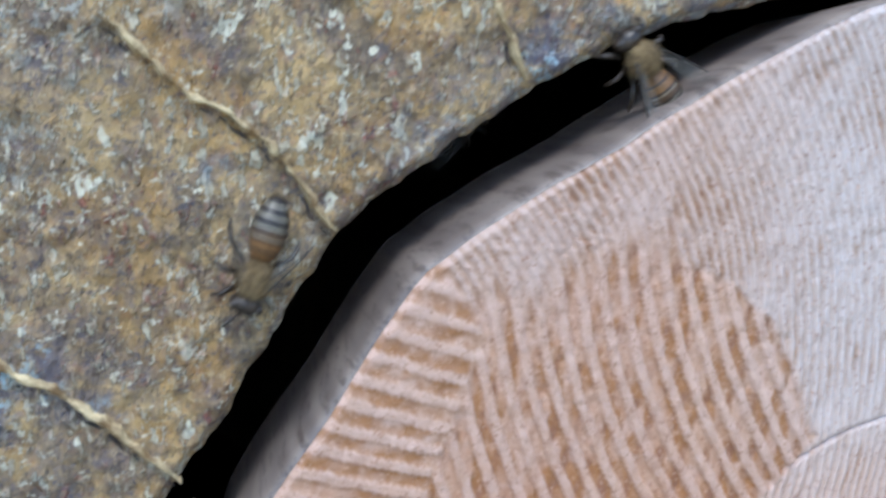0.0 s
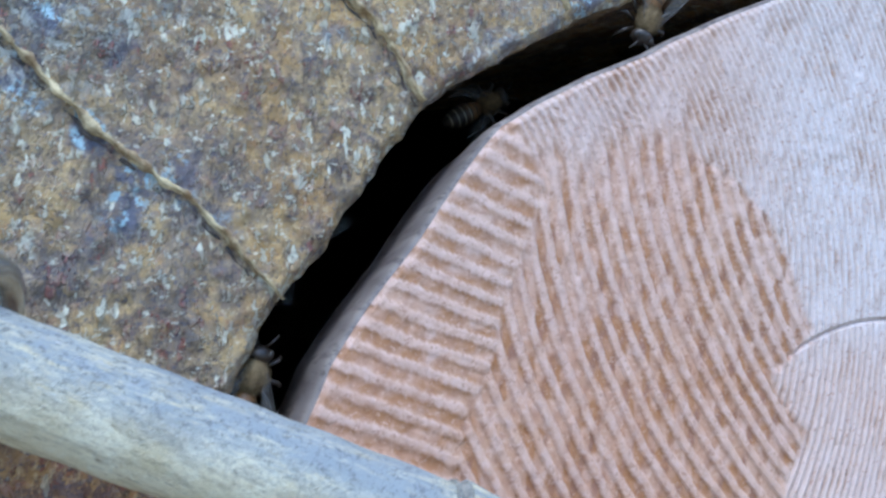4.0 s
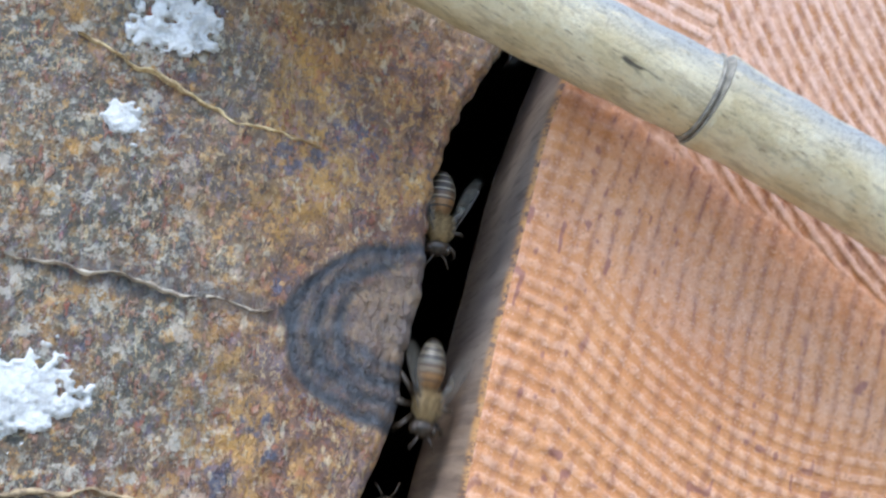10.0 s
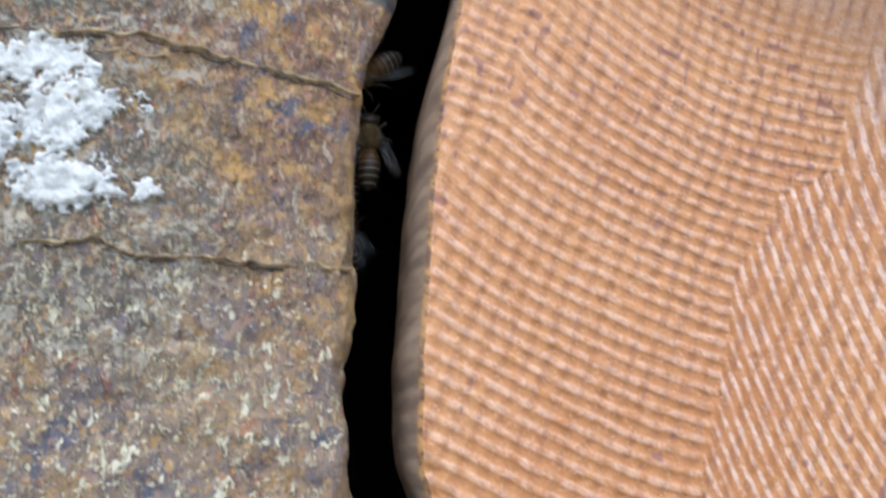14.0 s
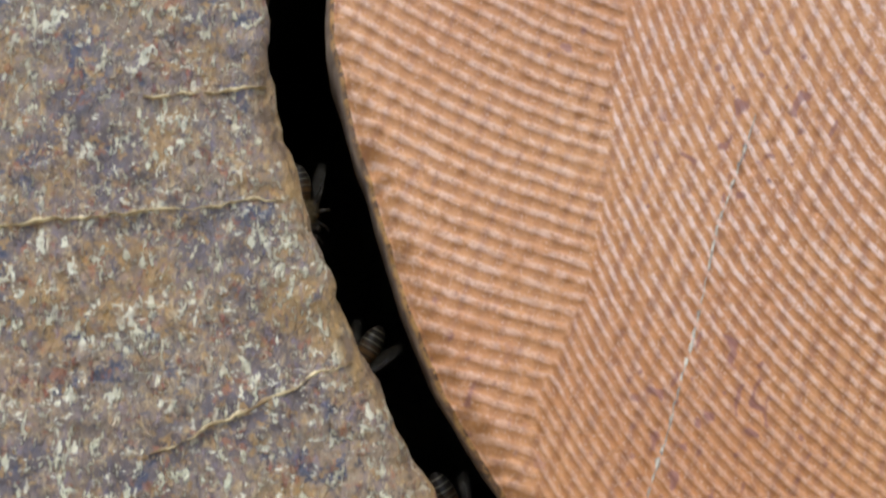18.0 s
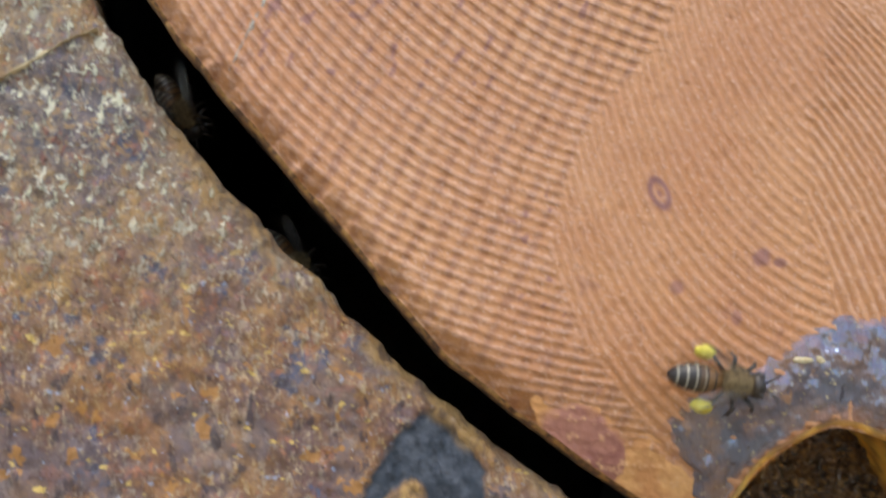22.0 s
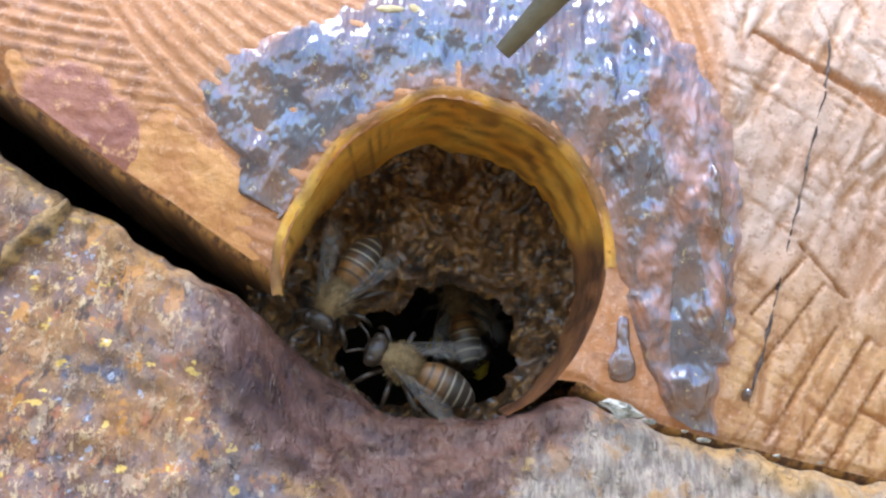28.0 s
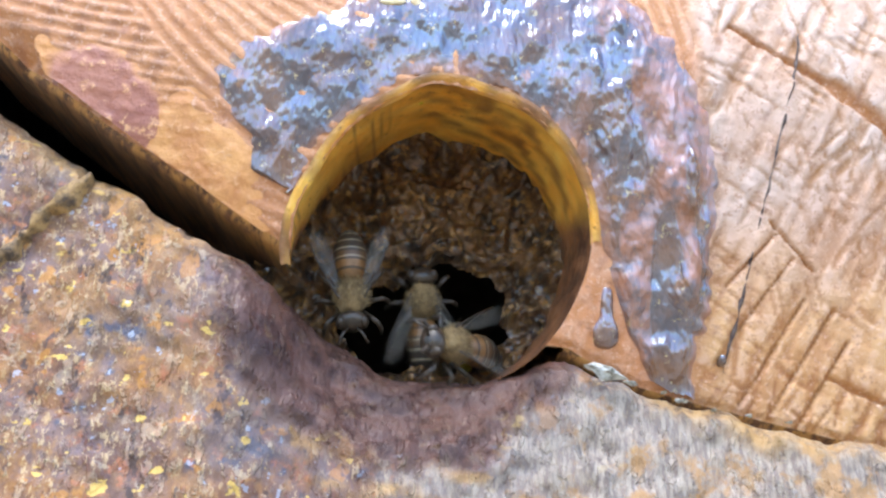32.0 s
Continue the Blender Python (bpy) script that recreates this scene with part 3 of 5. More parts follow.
    scratch = step(0.45, 0.62, vnoise(0.84 * x - 0.54 * z + lean, (0.54 * x + 0.84 * z) / 11.0, 0.62, 3)) + step(0.52, 0.66, vnoise(0.93 * x - 0.36 * z - lean, (0.36 * x + 0.93 * z) / 9.0, 0.5, 1)) + 0.5 * step(0.66, 0.8, vnoise(0.35 * x + 0.94 * z + lean, (0.94 * x - 0.35 * z) / 6.0, 0.5, 2))
    scratch = scratch * step(-0.5, 0.2, vnoise(x, z, 7, 1))
    hatch = step(0.25, 0.6, vnoise(0.95 * x + 0.3 * z, (0.95 * z - 0.3 * x) / 6.0, 0.42, 0)) * step(-0.4, 0.3, vnoise(x, z, 5, 3)) + step(0.3, 0.65, vnoise(0.5 * x + 0.86 * z, (0.86 * x - 0.5 * z) / 7.0, 0.45, 1)) * step(0.3, -0.3, vnoise(x, z, 5, 3))
    scratch = np.maximum(scratch, 0.8 * hatch)
    body = body + rough * 0.13 * np.clip(scratch, 0, 1)
    cut = cut * (1 - rough) + rough * 0.75 * np.clip(scratch, 0, 1) + rough * 0.7 * np.clip(0.22 * g9 + 0.75 * tears, 0, 1)
    calm = 1 - 0.8 * step(-262, -266, z) * step(83, 80, x) * step(64, 68, x)
    body, cut = body * calm, cut * calm
    height = height * (1 - under) + under * body
    cut = cut * (1 - step(-126, -106, z)) + cut ** 2.5 * step(-126, -106, z)
    torn = torn * (1 - under) + under * cut 
    # a shallow step where one stroke ended
    lip = np.hypot(x - 49, z + 75) - 29.4
    height = height + 0.5 * step(0.35, 0.0, np.abs(lip)) * step(31, 36, x) * step(-56, -53, z)
    height = height + 0.06 * vnoise(x, z, 1.1, 0) + 0.04 * vnoise(x, z, 0.6, 2)
    gouge = 0 * x
    for ax, az, bx, bz, w in ((84.5, -245.6, 89.4, -248.7, 0.35), (89.4, -248.7, 93.4, -250.6, 0.6), (93.4, -250.6, 99, -254.4, 0.95), (93.8, -274.9, 99.5, -277.0, 0.35), (85.9, -277.5, 91.5, -268.6, 0.2), (88.4, -278.6, 94.0, -269.5, 0.22), (90.8, -279.6, 95.4, -272, 0.2), (88.1, -262.5, 92.2, -266.5, 0.15), (84.4, -268, 88.6, -263.6, 0.16), (85.6, -271.5, 90.2, -265.5, 0.16)):
        k = np.clip(((x - ax) * (bx - ax) + (z - az) * (bz - az)) / ((bx - ax) ** 2 + (bz - az) ** 2), 0, 1)
        away = np.hypot(x - ax - k * (bx - ax), z - az - k * (bz - az)) + 0.25 * vnoise(x, z, 1.2, 1) * w + 0.2 * w * vnoise(x, z, 4, 2)
        gouge = np.maximum(gouge, step(w, 0.3 * w, away))
    height = height + 0.5 * gouge
    torn = np.maximum(torn, gouge)
    pits = np.maximum(0, vnoise(x, z, 1.5, 3) - 0.35) * (torn > 0.2)
    height = height + 0.2 * pits * step(0.2, 0.6, torn)
    crest = step(0.30, 0.0, torn + 0.25 * vnoise(x, z, 1.2, 1)) * (band + fan + 0.8 * under).clip(0, 1) * (0.5 + 0.5 * steep * under * step(-210, -175, z)) * (1 - 0.45 * step(-180, -205, z)) * (1 - 0.5 * curl * (1 - turn2)) * (1 + 0.7 * rough) * (1 - 0.4 * under * step(-118, -100, z))
    sky_tone = (1 - under) * (1 - 0.3 * step(-40, -56, z)) * (1 - 0.36 * step(40, 18, x)) * (1 - 0.42 * fan - 0.32 * band * (1 - fan))
    warm = step(-1, 6, x - mid) * step(-118, -108, z) * under * step(8, 0, np.abs(z + 114))
    s = 0.935 * x - 0.355 * z + 1.5 * vnoise(x, z, 30, 1) + 0.35 * vnoise(x, z, 6, 2)
    along = 0.355 * x + 0.935 * z
    weave = 0.5 + 0.5 * np.cos(2 * np.pi * s / 2.45)
    spots = step(0.15, 0.75, weave + 0.35 * vnoise(x, z, 1.5, 2))
    height = height + 0.05 * spots * under * (1 - curl) * torn
    bands = step(0.25, 0.95, weave + 0.2 * vnoise(x, z, 2, 1)) * (0.62 + 0.5 * vnoise(s * 0.45, along * 0.06, 1.0, 2)) * under * (1 - curl)
    torn = np.maximum(torn * (1 - under * (1 - curl) * 0.6 * (1 - spots)), 0.95 * bands)
    ring = step(0.45, 1.0, weave + 0.35 * vnoise(x, z, 1.3, 1)) * (0.28 + 0.72 * step(0.2, 0.8, torn)) * (1 - 0.7 * curl) * (0.85 - 0.42 * under) * (1 - 0.7 * band)
    dashes = step(0.66, 0.78, vnoise(s * 1.3 + 0.7 * vnoise(x, z, 5, 3), along * 0.75, 1.1, 0)) * step(-0.2, 0.4, vnoise(x, z, 11, 2)) * under * (1 - 0.7 * curl) * 0.8
    thin = step(0.84, 0.97, weave + 0.05 * vnoise(x, z, 0.8, 2)) * under * (1 - curl) * (0.55 + 0.45 * vnoise(x, z, 3, 1))
    ring = np.maximum(ring, (0.55 + 0.45 * beside) * thin)
    knot = np.hypot((x - 37.5) * 1.25 + 0.35 * (z + 227.8), (z + 227.8) * 0.8)
    stain = step(2.2, 1.5, knot) * (0.55 + 0.45 * np.cos(knot * 5)) + 0.8 * step(1.0, 0.5, np.hypot(x - 51.5, (z + 235) * 1.4)) + 0.7 * step(1.1, 0.5, np.hypot(x - 39.5, z + 238.5)) + 0.8 * step(1.3, 0.6, np.hypot((x - 49.5) * 0.8, z + 234.5) + 0.3 * vnoise(x, z, 1, 1)) + 0.6 * step(0.9, 0.4, np.hypot(x - 46.3, (z + 241.5) * 0.7))
    stain = stain + dashes
    return height, np.clip(torn, 0, 1), np.clip(crest, 0, 1), np.clip(ring, 0, 1), np.clip(sky_tone + 0.8 * warm + rough * under * (1 - gouge) * (0.12 + 0.67 * step(-272, -262, z + 3 * vnoise(x, z, 5, 1))) * (0.75 + 0.35 * vnoise(x, z, 3, 2)), 0, 1), np.clip(stain, 0, 1)


def build_plug():
    thing = tagged(new("hive_lid"), "round sawn softwood plug in the hollow log, chainsaw marks across it", "hive lid")
    deg = steps((0, 84, 2), (84, 275, 0.105), (275, 360, 2))
    frac = np.concatenate([np.arange(0.02, 0.28, 0.05), np.linspace(0.28, 0.56, 90, endpoint=False), np.linspace(0.56, 0.9965, 390)])
    c, s = np.cos(np.radians(deg)), np.sin(np.radians(deg))
    rad = radius_at(PLUG, deg)
    rad = rad + 0.16 * vnoise(deg, deg * 0, 1.5, 1)
    r = frac[:, None] * rad[None, :]
    x, z = AXIS[0] + r * c, AXIS[1] + r * s
    d = np.hypot(x - HOLE[0], z - HOLE[1])
    faces = grid_faces(*x.shape, wrap=True)
    hr = hole_radius(np.degrees(np.arctan2(z - HOLE[1], x - HOLE[0])))
    inside = (d < hr).ravel()
    faces = faces[~inside[faces].all(1)]
    k = np.where(d < hr, hr / np.maximum(d, 0.01), 1)
    x, z = HOLE[0] + (x - HOLE[0]) * k, HOLE[1] + (z - HOLE[1]) * k
    height, torn, crest, ring, sky_tone, stain = saw_marks(x, z)
    worn = step(1.0, 0.99, frac)[:, None]
    # along the lower side the saw has rounded and grooved the edge
    drop = step(184, 196, deg) * step(248, 236, deg) * (1.5 + 0.7 * vnoise(deg, deg * 0, 0.9, 2) + 0.5 * vnoise(deg, deg * 0, 0.45, 1))
    groove = step(0.976, 0.9965, frac)[:, None] ** 1.6
    y = plug_face(z) + height * worn + 0.4 * step(0.992, 0.9965, frac)[:, None] + groove * drop
    torn = np.maximum(torn, groove ** 0.5 * step(0.1, 0.5, vnoise(deg + 60 * frac[:, None], deg * 0 + 0 * frac[:, None], 0.5, 1)) * (drop > 0.2))
    add_mesh("face", plan_points(x, y, z), faces[:, ::-1], WOOD, thing, values={"torn": torn, "crest": crest, "ring": ring, "sky_tone": sky_tone, "stain": stain, "sappy": 0.75 * step(80, 84, x) * step(-262, -271, z + 3 * vnoise(x, z, 5, 1)) * (0.8 + 0.3 * vnoise(x, z, 3, 0))})
    # the side of the plug
    ys = np.array([0.4, 0.75, 1.6, 4, 8, 14, 20.0])
    shrink = np.array([0.9965, 0.999, 1.0, 0.999, 0.9955, 0.990, 0.986])
    wedge = np.array([0, 0, 0, 0.003, 0.006, 0.008, 0.008])[:, None] * step(164, 173, deg) * step(196, 186, deg)
    sx = AXIS[0] + rad * c * (shrink[:, None] + wedge)
    sz = AXIS[1] + rad * s * (shrink[:, None] + wedge)
    sy = plug_face(sz[0])[None, :] + ys[:, None] + drop * (1 - ys[:, None] / 20)
    sf = grid_faces(len(ys), len(deg), wrap=True)
    gone = np.hypot(sx - HOLE[0], sz - HOLE[1]).ravel() < HOLE[2] + 0.05
    sf = sf[~gone[sf].any(1)]
    add_mesh("side", plan_points(sx, sy, sz), sf[:, ::-1], SIDE, thing, label="dark weathered plug side", values={"fresh": np.maximum(0.7 * step(36, 13, np.hypot(sx - HOLE[0], sz - HOLE[1]) + 1.6 * ys[:, None]), 0.8 * step(1.4, 0.5, ys[:, None]) * (sz < -60)), "damp_shade": step(-170, -215, sz + 6 * vnoise(sx, sz, 9, 1)), "browner": 0.55 * step(-84, -112, sz + 5 * vnoise(sx, sz, 8, 2))})
    back_r = np.array([0.0, 0.5, 0.986])
    bx, bz = AXIS[0] + rad * c * back_r[:, None], AXIS[1] + rad * s * back_r[:, None]
    bf = grid_faces(3, len(deg), wrap=True)
    gone = np.hypot(bx - HOLE[0], bz - HOLE[1]).ravel() < HOLE[2]
    add_mesh("back", plan_points(bx, 14.5 + 0 * bx, bz), bf[~gone[bf].any(1)], SIDE, thing)
    # the wall of the bored flight hole, tapering inwards
    a = np.radians(np.arange(-62, 192, 1.5))
    t = np.linspace(0, 1, 14)[:, None]
    taper = np.interp(np.degrees(a), [-62, -20, -5, 6, 15, 30, 60, 100, 150, 197], [0.02, 0.06, 0.10, 0.09, 0.07, 0.08, 0.09, 0.04, 0.0, -0.03])
    rr = hole_radius(np.degrees(a)) * (1 - taper * t) + 0.18 * vnoise(np.degrees(a)[None, :] * 1.0, t * 30, 9, 1) * t
    y0 = plug_face(HOLE[1] + HOLE[2] * np.sin(a))[None, :] + 0.3
    ad = np.degrees(a)
    deep = (14.2 - y0 + 0.4 * vnoise(ad, a * 0, 14, 2)) * np.interp(ad, [162, 190], [1.0, 0.1])
    hy = y0 + t * deep
    hx, hz = HOLE[0] + rr * np.cos(a), HOLE[1] + rr * np.sin(a) + BORE_RISE * t * deep
    bore = grid_faces(14, len(a))
    low = (np.degrees(a) < 14)[bore % len(a)].all(1)
    turn = ad[None, :] + 0 * t
    line = step(0.25, 0.5, vnoise(turn * 0.06 + 2.5 * t, t * 18 + 0.06 * turn, 1.0, 1)) * 0.25
    # dark cracks that cross the golden wood askew
    for base, lean, w in ((0.14, 0.006, 0.09), (0.40, 0.0075, 0.07), (0.27, 0.011, 0.055), (0.62, 0.006, 0.07)):
        off = np.abs(t - base - lean * (70 - turn) * 1.0 + 0.05 * vnoise(turn, t * 0, 7, 2))
        line = np.maximum(line, step(w, 0.3 * w, off) * step(10, 22, turn) * step(112, 96, turn) * (0.75 + 0.25 * vnoise(turn, t * 9, 5, 1)))
    line = np.maximum(line, step(0.2, 0.5, vnoise(turn, t * 4, 2.2, 2)) * step(105, 125, turn) * 0.8)
    stained = np.clip(step(22, 8, turn + 9 * vnoise(turn, t * 20, 9, 3)) + step(0.80, 1.0, t + 0.12 * vnoise(turn, t * 10, 6, 1)) + 0.6 * step(108, 135, turn) * step(0.1, 0.8, t), 0, 1)
    values = {"line": line, "stained": stained}
    add_mesh("bore", plan_points(hx, hy, hz), bore[~low], BORE, thing, label="golden bored wood inside the flight hole", values=values)
    add_mesh("bore", plan_points(hx, hy, hz), bore[low], BORE, thing, label="stained brown bored wood inside the flight hole", values=values)
    lipr = hole_radius(ad) + np.array([-0.05, 0.25, 0.8])[:, None] + 0.2 * vnoise(np.degrees(a), a * 0, 14, 3)
    lx, lz = HOLE[0] + lipr * np.cos(a), HOLE[1] + lipr * np.sin(a)
    ly = plug_face(lz) + np.array([0.35, -0.24, -0.06])[:, None]
    lipf = grid_faces(3, len(a))
    lipf = lipf[(ad > 2)[lipf % len(a)].all(1)]
    worn = np.clip(0.45 + 0.7 * vnoise(ad, ad * 0, 7, 2) + np.array([0.0, 0.0, 0.35])[:, None], 0, 0.9)
    add_mesh("lip", plan_points(lx, ly, lz), lipf, BORE, thing, label="frayed golden lip of the flight hole", values={"stained": worn, "line": 0.6 * worn})
    return thing


def build_log():
    thing = tagged(new("log_hive"), "hollow log with a weathered, cracked and lichened end face", "log hive")
    rows = 150
    deg = steps((0, 96, 2), (96, 272, 0.17), (272, 360, 2))
    c, s = np.cos(np.radians(deg)), np.sin(np.radians(deg))
    ri = radius_at(HOLLOW, deg) + 0.45 * vnoise(deg, deg * 0, 1.6, 1) + 0.25 * vnoise(deg, deg * 0, 0.5, 3)
    ro = 193 + np.interp(deg, *OUTWARD) + 2.0 * vnoise(deg, deg * 0, 9, 2) + 0.6 * vnoise(deg, deg * 0, 1.5, 1)
    f = np.linspace(0, 1, rows)[:, None]
    r = ri + f * (ro - ri)
    x, z = AXIS[0] + r * c, AXIS[1] + r * s
    # old branch knots: one cut by the hollow's edge, one oval
    k1 = (np.abs((x + 43) / 13.6) ** 2.6 + np.abs((z + 93.4) / (10.4 + 0.12 * (x + 43))) ** 2.2) ** 0.42 + 0.03 * vnoise(x, z, 2, 1)
    blue1 = step(1.04, 0.96, k1)
    heart = step(0.66, 0.5, np.hypot((x + 41) / 14.5, (z + 91) / 9.5) + 0.08 * vnoise(x, z, 3, 2)) * blue1
    rings1 = 0.5 + 0.5 * np.cos(k1 * 34 + vnoise(x, z, 3, 3))
    tail = step(1.5, 0.6, np.abs(z + 92 + 0.14 * (x + 57)) + 0.6 * vnoise(x, z, 2.5, 2)) * step(-84, -80, x) * step(-54, -57, x)
    u, v = (x - 11) * 0.855 + (z + 266) * -0.52, (x - 11) * 0.52 + (z + 266) * 0.855
    uu, vv = u + 0.35 - 0.02 * v, v + 1.6 + 0.25 * u - 0.6
    k2 = (np.abs(uu / np.interp(vv, [-13, -6, 4, 12], [3.2, 4.8, 6.2, 6.4])) ** 4 + np.abs(vv / 12.4) ** 6) ** 0.22 + 0.05 * vnoise(x, z, 3, 1) + 0.04 * vnoise(x, z, 0.9, 2)
    blue2 = step(1.03, 0.97, k2)
    w = np.hypot((u + 0.5 + 0.12 * (v + 3)) / 3.3, (v + 3.6) / 8.2) + 0.05 * vnoise(x, z, 2, 2)
    gold = step(1.04, 0.95, w)
    blue = np.clip(blue1 * (0.72 + 0.28 * rings1) * (1 - 0.8 * heart) + 0.6 * tail + blue2 * (1 - gold), 0, 1)
    scar = step(1.1, 0.0, np.abs(k1 - 1.02) * 14) * (x < -44)
    grey = np.clip(0.75 * step(-40, -54, x + 7 * vnoise(x, z, 8, 3)) * step(-40, -26, z) + step(-52, -70, x + 6 * vnoise(x, z, 9, 2)) * step(-108, -92, z) * step(-40, -50, z) + 0.85 * step(-58, -74, x + 7 * vnoise(x, z, 8, 1)) * step(-158, -140, z) * step(-88, -96, z), 0, 1)
    scoop = step(16.4, 13.9, np.hypot(x - 56.2, z + 270) + 1.1 * vnoise(x, z, 4, 1) + 0.9 * vnoise(x, z, 1.2, 2) + 0.4 * vnoise(x, z, 0.5, 1)) * (z < -263)
    crusty = np.clip(0.9 * step(ro - 17, ro - 9, r + 3 * vnoise(x, z, 6, 1)) * step(-60, -50, z) + 0.75 * step(-56, -70, x + 6 * vnoise(x, z, 8, 3)) * step(-160, -140, z) * step(-45, -55, z), 0, 1)
    spin = np.degrees(np.arctan2(z + 270, x - 56.2))
    from_scoop = np.hypot(x - 56.2, z + 270)
    brushed = step(0.05, 0.5, vnoise(from_scoop + 0.03 * spin, spin * 0.05, 1.0, 1)) * scoop
    fibre = step(50, 62, x + 3 * vnoise(x, z, 6, 1)) * step(-272, -279, z + 2 * vnoise(x, z, 4, 2)) * (1 - scoop)
    pale = (1 - scoop) * np.clip(step(-120, -150, z) * step(-246, -222, z) + 0.35 * step(38, 52, x) * step(-262, -276, z), 0, 1)
    rust = np.clip(step(-52, -66, z + 6 * vnoise(x, z, 12, 1)) * step(-148, -128, z) + step(-212, -228, z + 6 * vnoise(x, z, 12, 2)), 0, 1)
    near_seam = np.exp(-(((x + 41) * 0.62 + (z + 31) * 0.78) / 7.5) ** 2) * step(-62, -52, x) * step(-24, -30, x)
    mould_glint = np.clip(1.4 * near_seam * step(-0.2, 0.5, vnoise(x, z, 4, 1)) * step(-38, -46, x) + 0.6 * near_seam * step(0.0, 0.6, vnoise(x, z, 5, 1)) + 0.5 * step(2.2, 1.0, np.hypot(x + 21.5, z + 18)) + 0.9 * step(1.9, 1.1, np.hypot(x + 41.5, z + 38.5) + 0.5 * vnoise(x, z, 1.5, 1)) + 0.45 * step(9, 2, r - ri + 3 * vnoise(x, z, 5, 2)) * step(-14, -2, x) * step(-30, -20, z) + 0.7 * step(-52, -60, x + 5 * vnoise(x, z, 6, 1)) * step(0.1, 0.5, vnoise(x, z, 5, 0)) * step(-56, -48, z) + 0.25 * step(0.4, 0.8, vnoise(x, z, 7, 3)) * step(-60, -45, z) + 0.3 * step(14.5, 15.8, from_scoop) * step(20.5, 16.5, from_scoop + 1.5 * vnoise(x, z, 4, 3)) * step(-266, -274, z) * (x < 74), 0, 0.85)
    y = log_face(x, z)
    y = y + 0.35 * vnoise(x, z, 6, 1) + 0.28 * vnoise(x, z, 2.2, 2) + 0.22 * vnoise(x, z, 0.9, 3) * (1 - 0.7 * blue1)
    y = y + 0.10 * vnoise(x * 3.2, z, 1.6, 0) + 0.16 * fibre * vnoise(x * 2.2, z * 0.5, 1.0, 1)
    y = y + 0.2 * brushed
    y = y + 0.25 * rings1 * blue1 - 0.35 * scar + 0.5 * blue2 * (1 - gold) - 0.35 * gold
    y = y + 1.1 * step(1.6, 0, (r - ri)) ** 2
    gold = np.maximum(gold, 0.85 * step(2.8, 1.0, r - ri + 0.8 * vnoise(x, z, 2.5, 1)) * step(-0.5, 0.3, vnoise(x, z, 9, 3)) * step(-112, -124, z))
    gold = np.maximum(gold, 0.8 * step(14.3, 15.2, from_scoop) * step(18.6, 16.4, from_scoop + 1.2 * vnoise(x, z, 2.5, 2)) * step(-277, -281, z) * step(0.0, 0.4, vnoise(x * 0.5, z * 1.4, 1.6, 1)) * (x > 48) * (x < 64))
    wall_y = np.array([90.0, 40, 22, 13, 8, 5, 3, 1.8])
    wall_r = ri + np.array([6, 2, 0.9, 0.5, 0.3, 0.12, 0.05, 0.0])[:, None] + 0.35 * vnoise(deg[None, :] * 2.0, wall_y[:, None], 3, 2)
    wx, wz = AXIS[0] + wall_r * c, AXIS[1] + wall_r * s
    wy = wall_y[:, None] + log_face(x[0], z[0])
    verts = np.concatenate([plan_points(wx, wy, wz), plan_points(x, y, z)])
    pad = np.zeros(wx.size)
    values = {k: np.concatenate([pad, a.ravel()]) for k, a in (("blue", blue), ("heart", heart * 0.8), ("gold", gold), ("grey", grey), ("pale", pale), ("rust", rust), ("mould_glint", mould_glint), ("scoop", scoop * 0.95), ("brushed", brushed), ("fibre", 0.85 * fibre), ("crusty", crusty), ("golden", step(-200, -218, z + 6 * vnoise(x, z, 12, 2))), ("damp_shade", step(-228, -250, z + 5 * vnoise(x, z, 9, 1))))}
    add_mesh("end_face", verts, grid_faces(len(wall_y) + rows, len(deg), wrap=True), RIM, thing, values=values)
    # bark round the outside, parted from the wood by a dark crack
    bd = steps((0, 360, 0.6))
    bc, bs = np.cos(np.radians(bd)), np.sin(np.radians(bd))
    prof = [(-1.0, 500), (-1.0, 60), (-0.5, 3), (1.2, 0.9), (3.5, 0.3), (5.4, 1.6), (6.6, 5), (7.0, 60), (7.0, 250), (6.8, 500)]
    bx, by, bz = [], [], []
    for i, (dr, yy) in enumerate(prof):
        lump = 1.1 * vnoise(bd, bd * 0 + yy * 0.1, 4, i) + 0.7 * vnoise(bd, bd * 0 + yy * 0.1, 1.3, i + 1) if i > 2 else 0 * bd
        rr = 194.6 + np.interp(bd, *OUTWARD) + dr * np.interp(bd, [0, 120, 138, 155, 210, 230, 360], [1, 1, 0.35, 0.3, 0.3, 1, 1]) + lump * np.interp(bd, [0, 120, 138, 210, 230, 360], [1, 1, 0.3, 0.3, 1, 1]) + 2.0 * vnoise(bd, bd * 0, 9, 2)
        bx.append(AXIS[0] + rr * bc)
        bz.append(AXIS[1] + rr * bs)
        by.append(yy + 0.8 * vnoise(bd, bd * 0, 1.1, i) + 0 * bd)
    add_mesh("bark", plan_points(np.array(bx), np.array(by), np.array(bz)), grid_faces(len(prof), len(bd), wrap=True), BARK, thing, label="dark rough bark")
    # unseen closing shell: blocks the sky, its dark colour stands for the unlit hollow
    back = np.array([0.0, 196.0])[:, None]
    add_mesh("added_back_end", plan_points(AXIS[0] + back * bc, 495 + 0 * back * bc, AXIS[1] + back * bs), grid_faces(2, len(bd), wrap=True), DARK, thing)
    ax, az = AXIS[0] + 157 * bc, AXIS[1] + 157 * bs
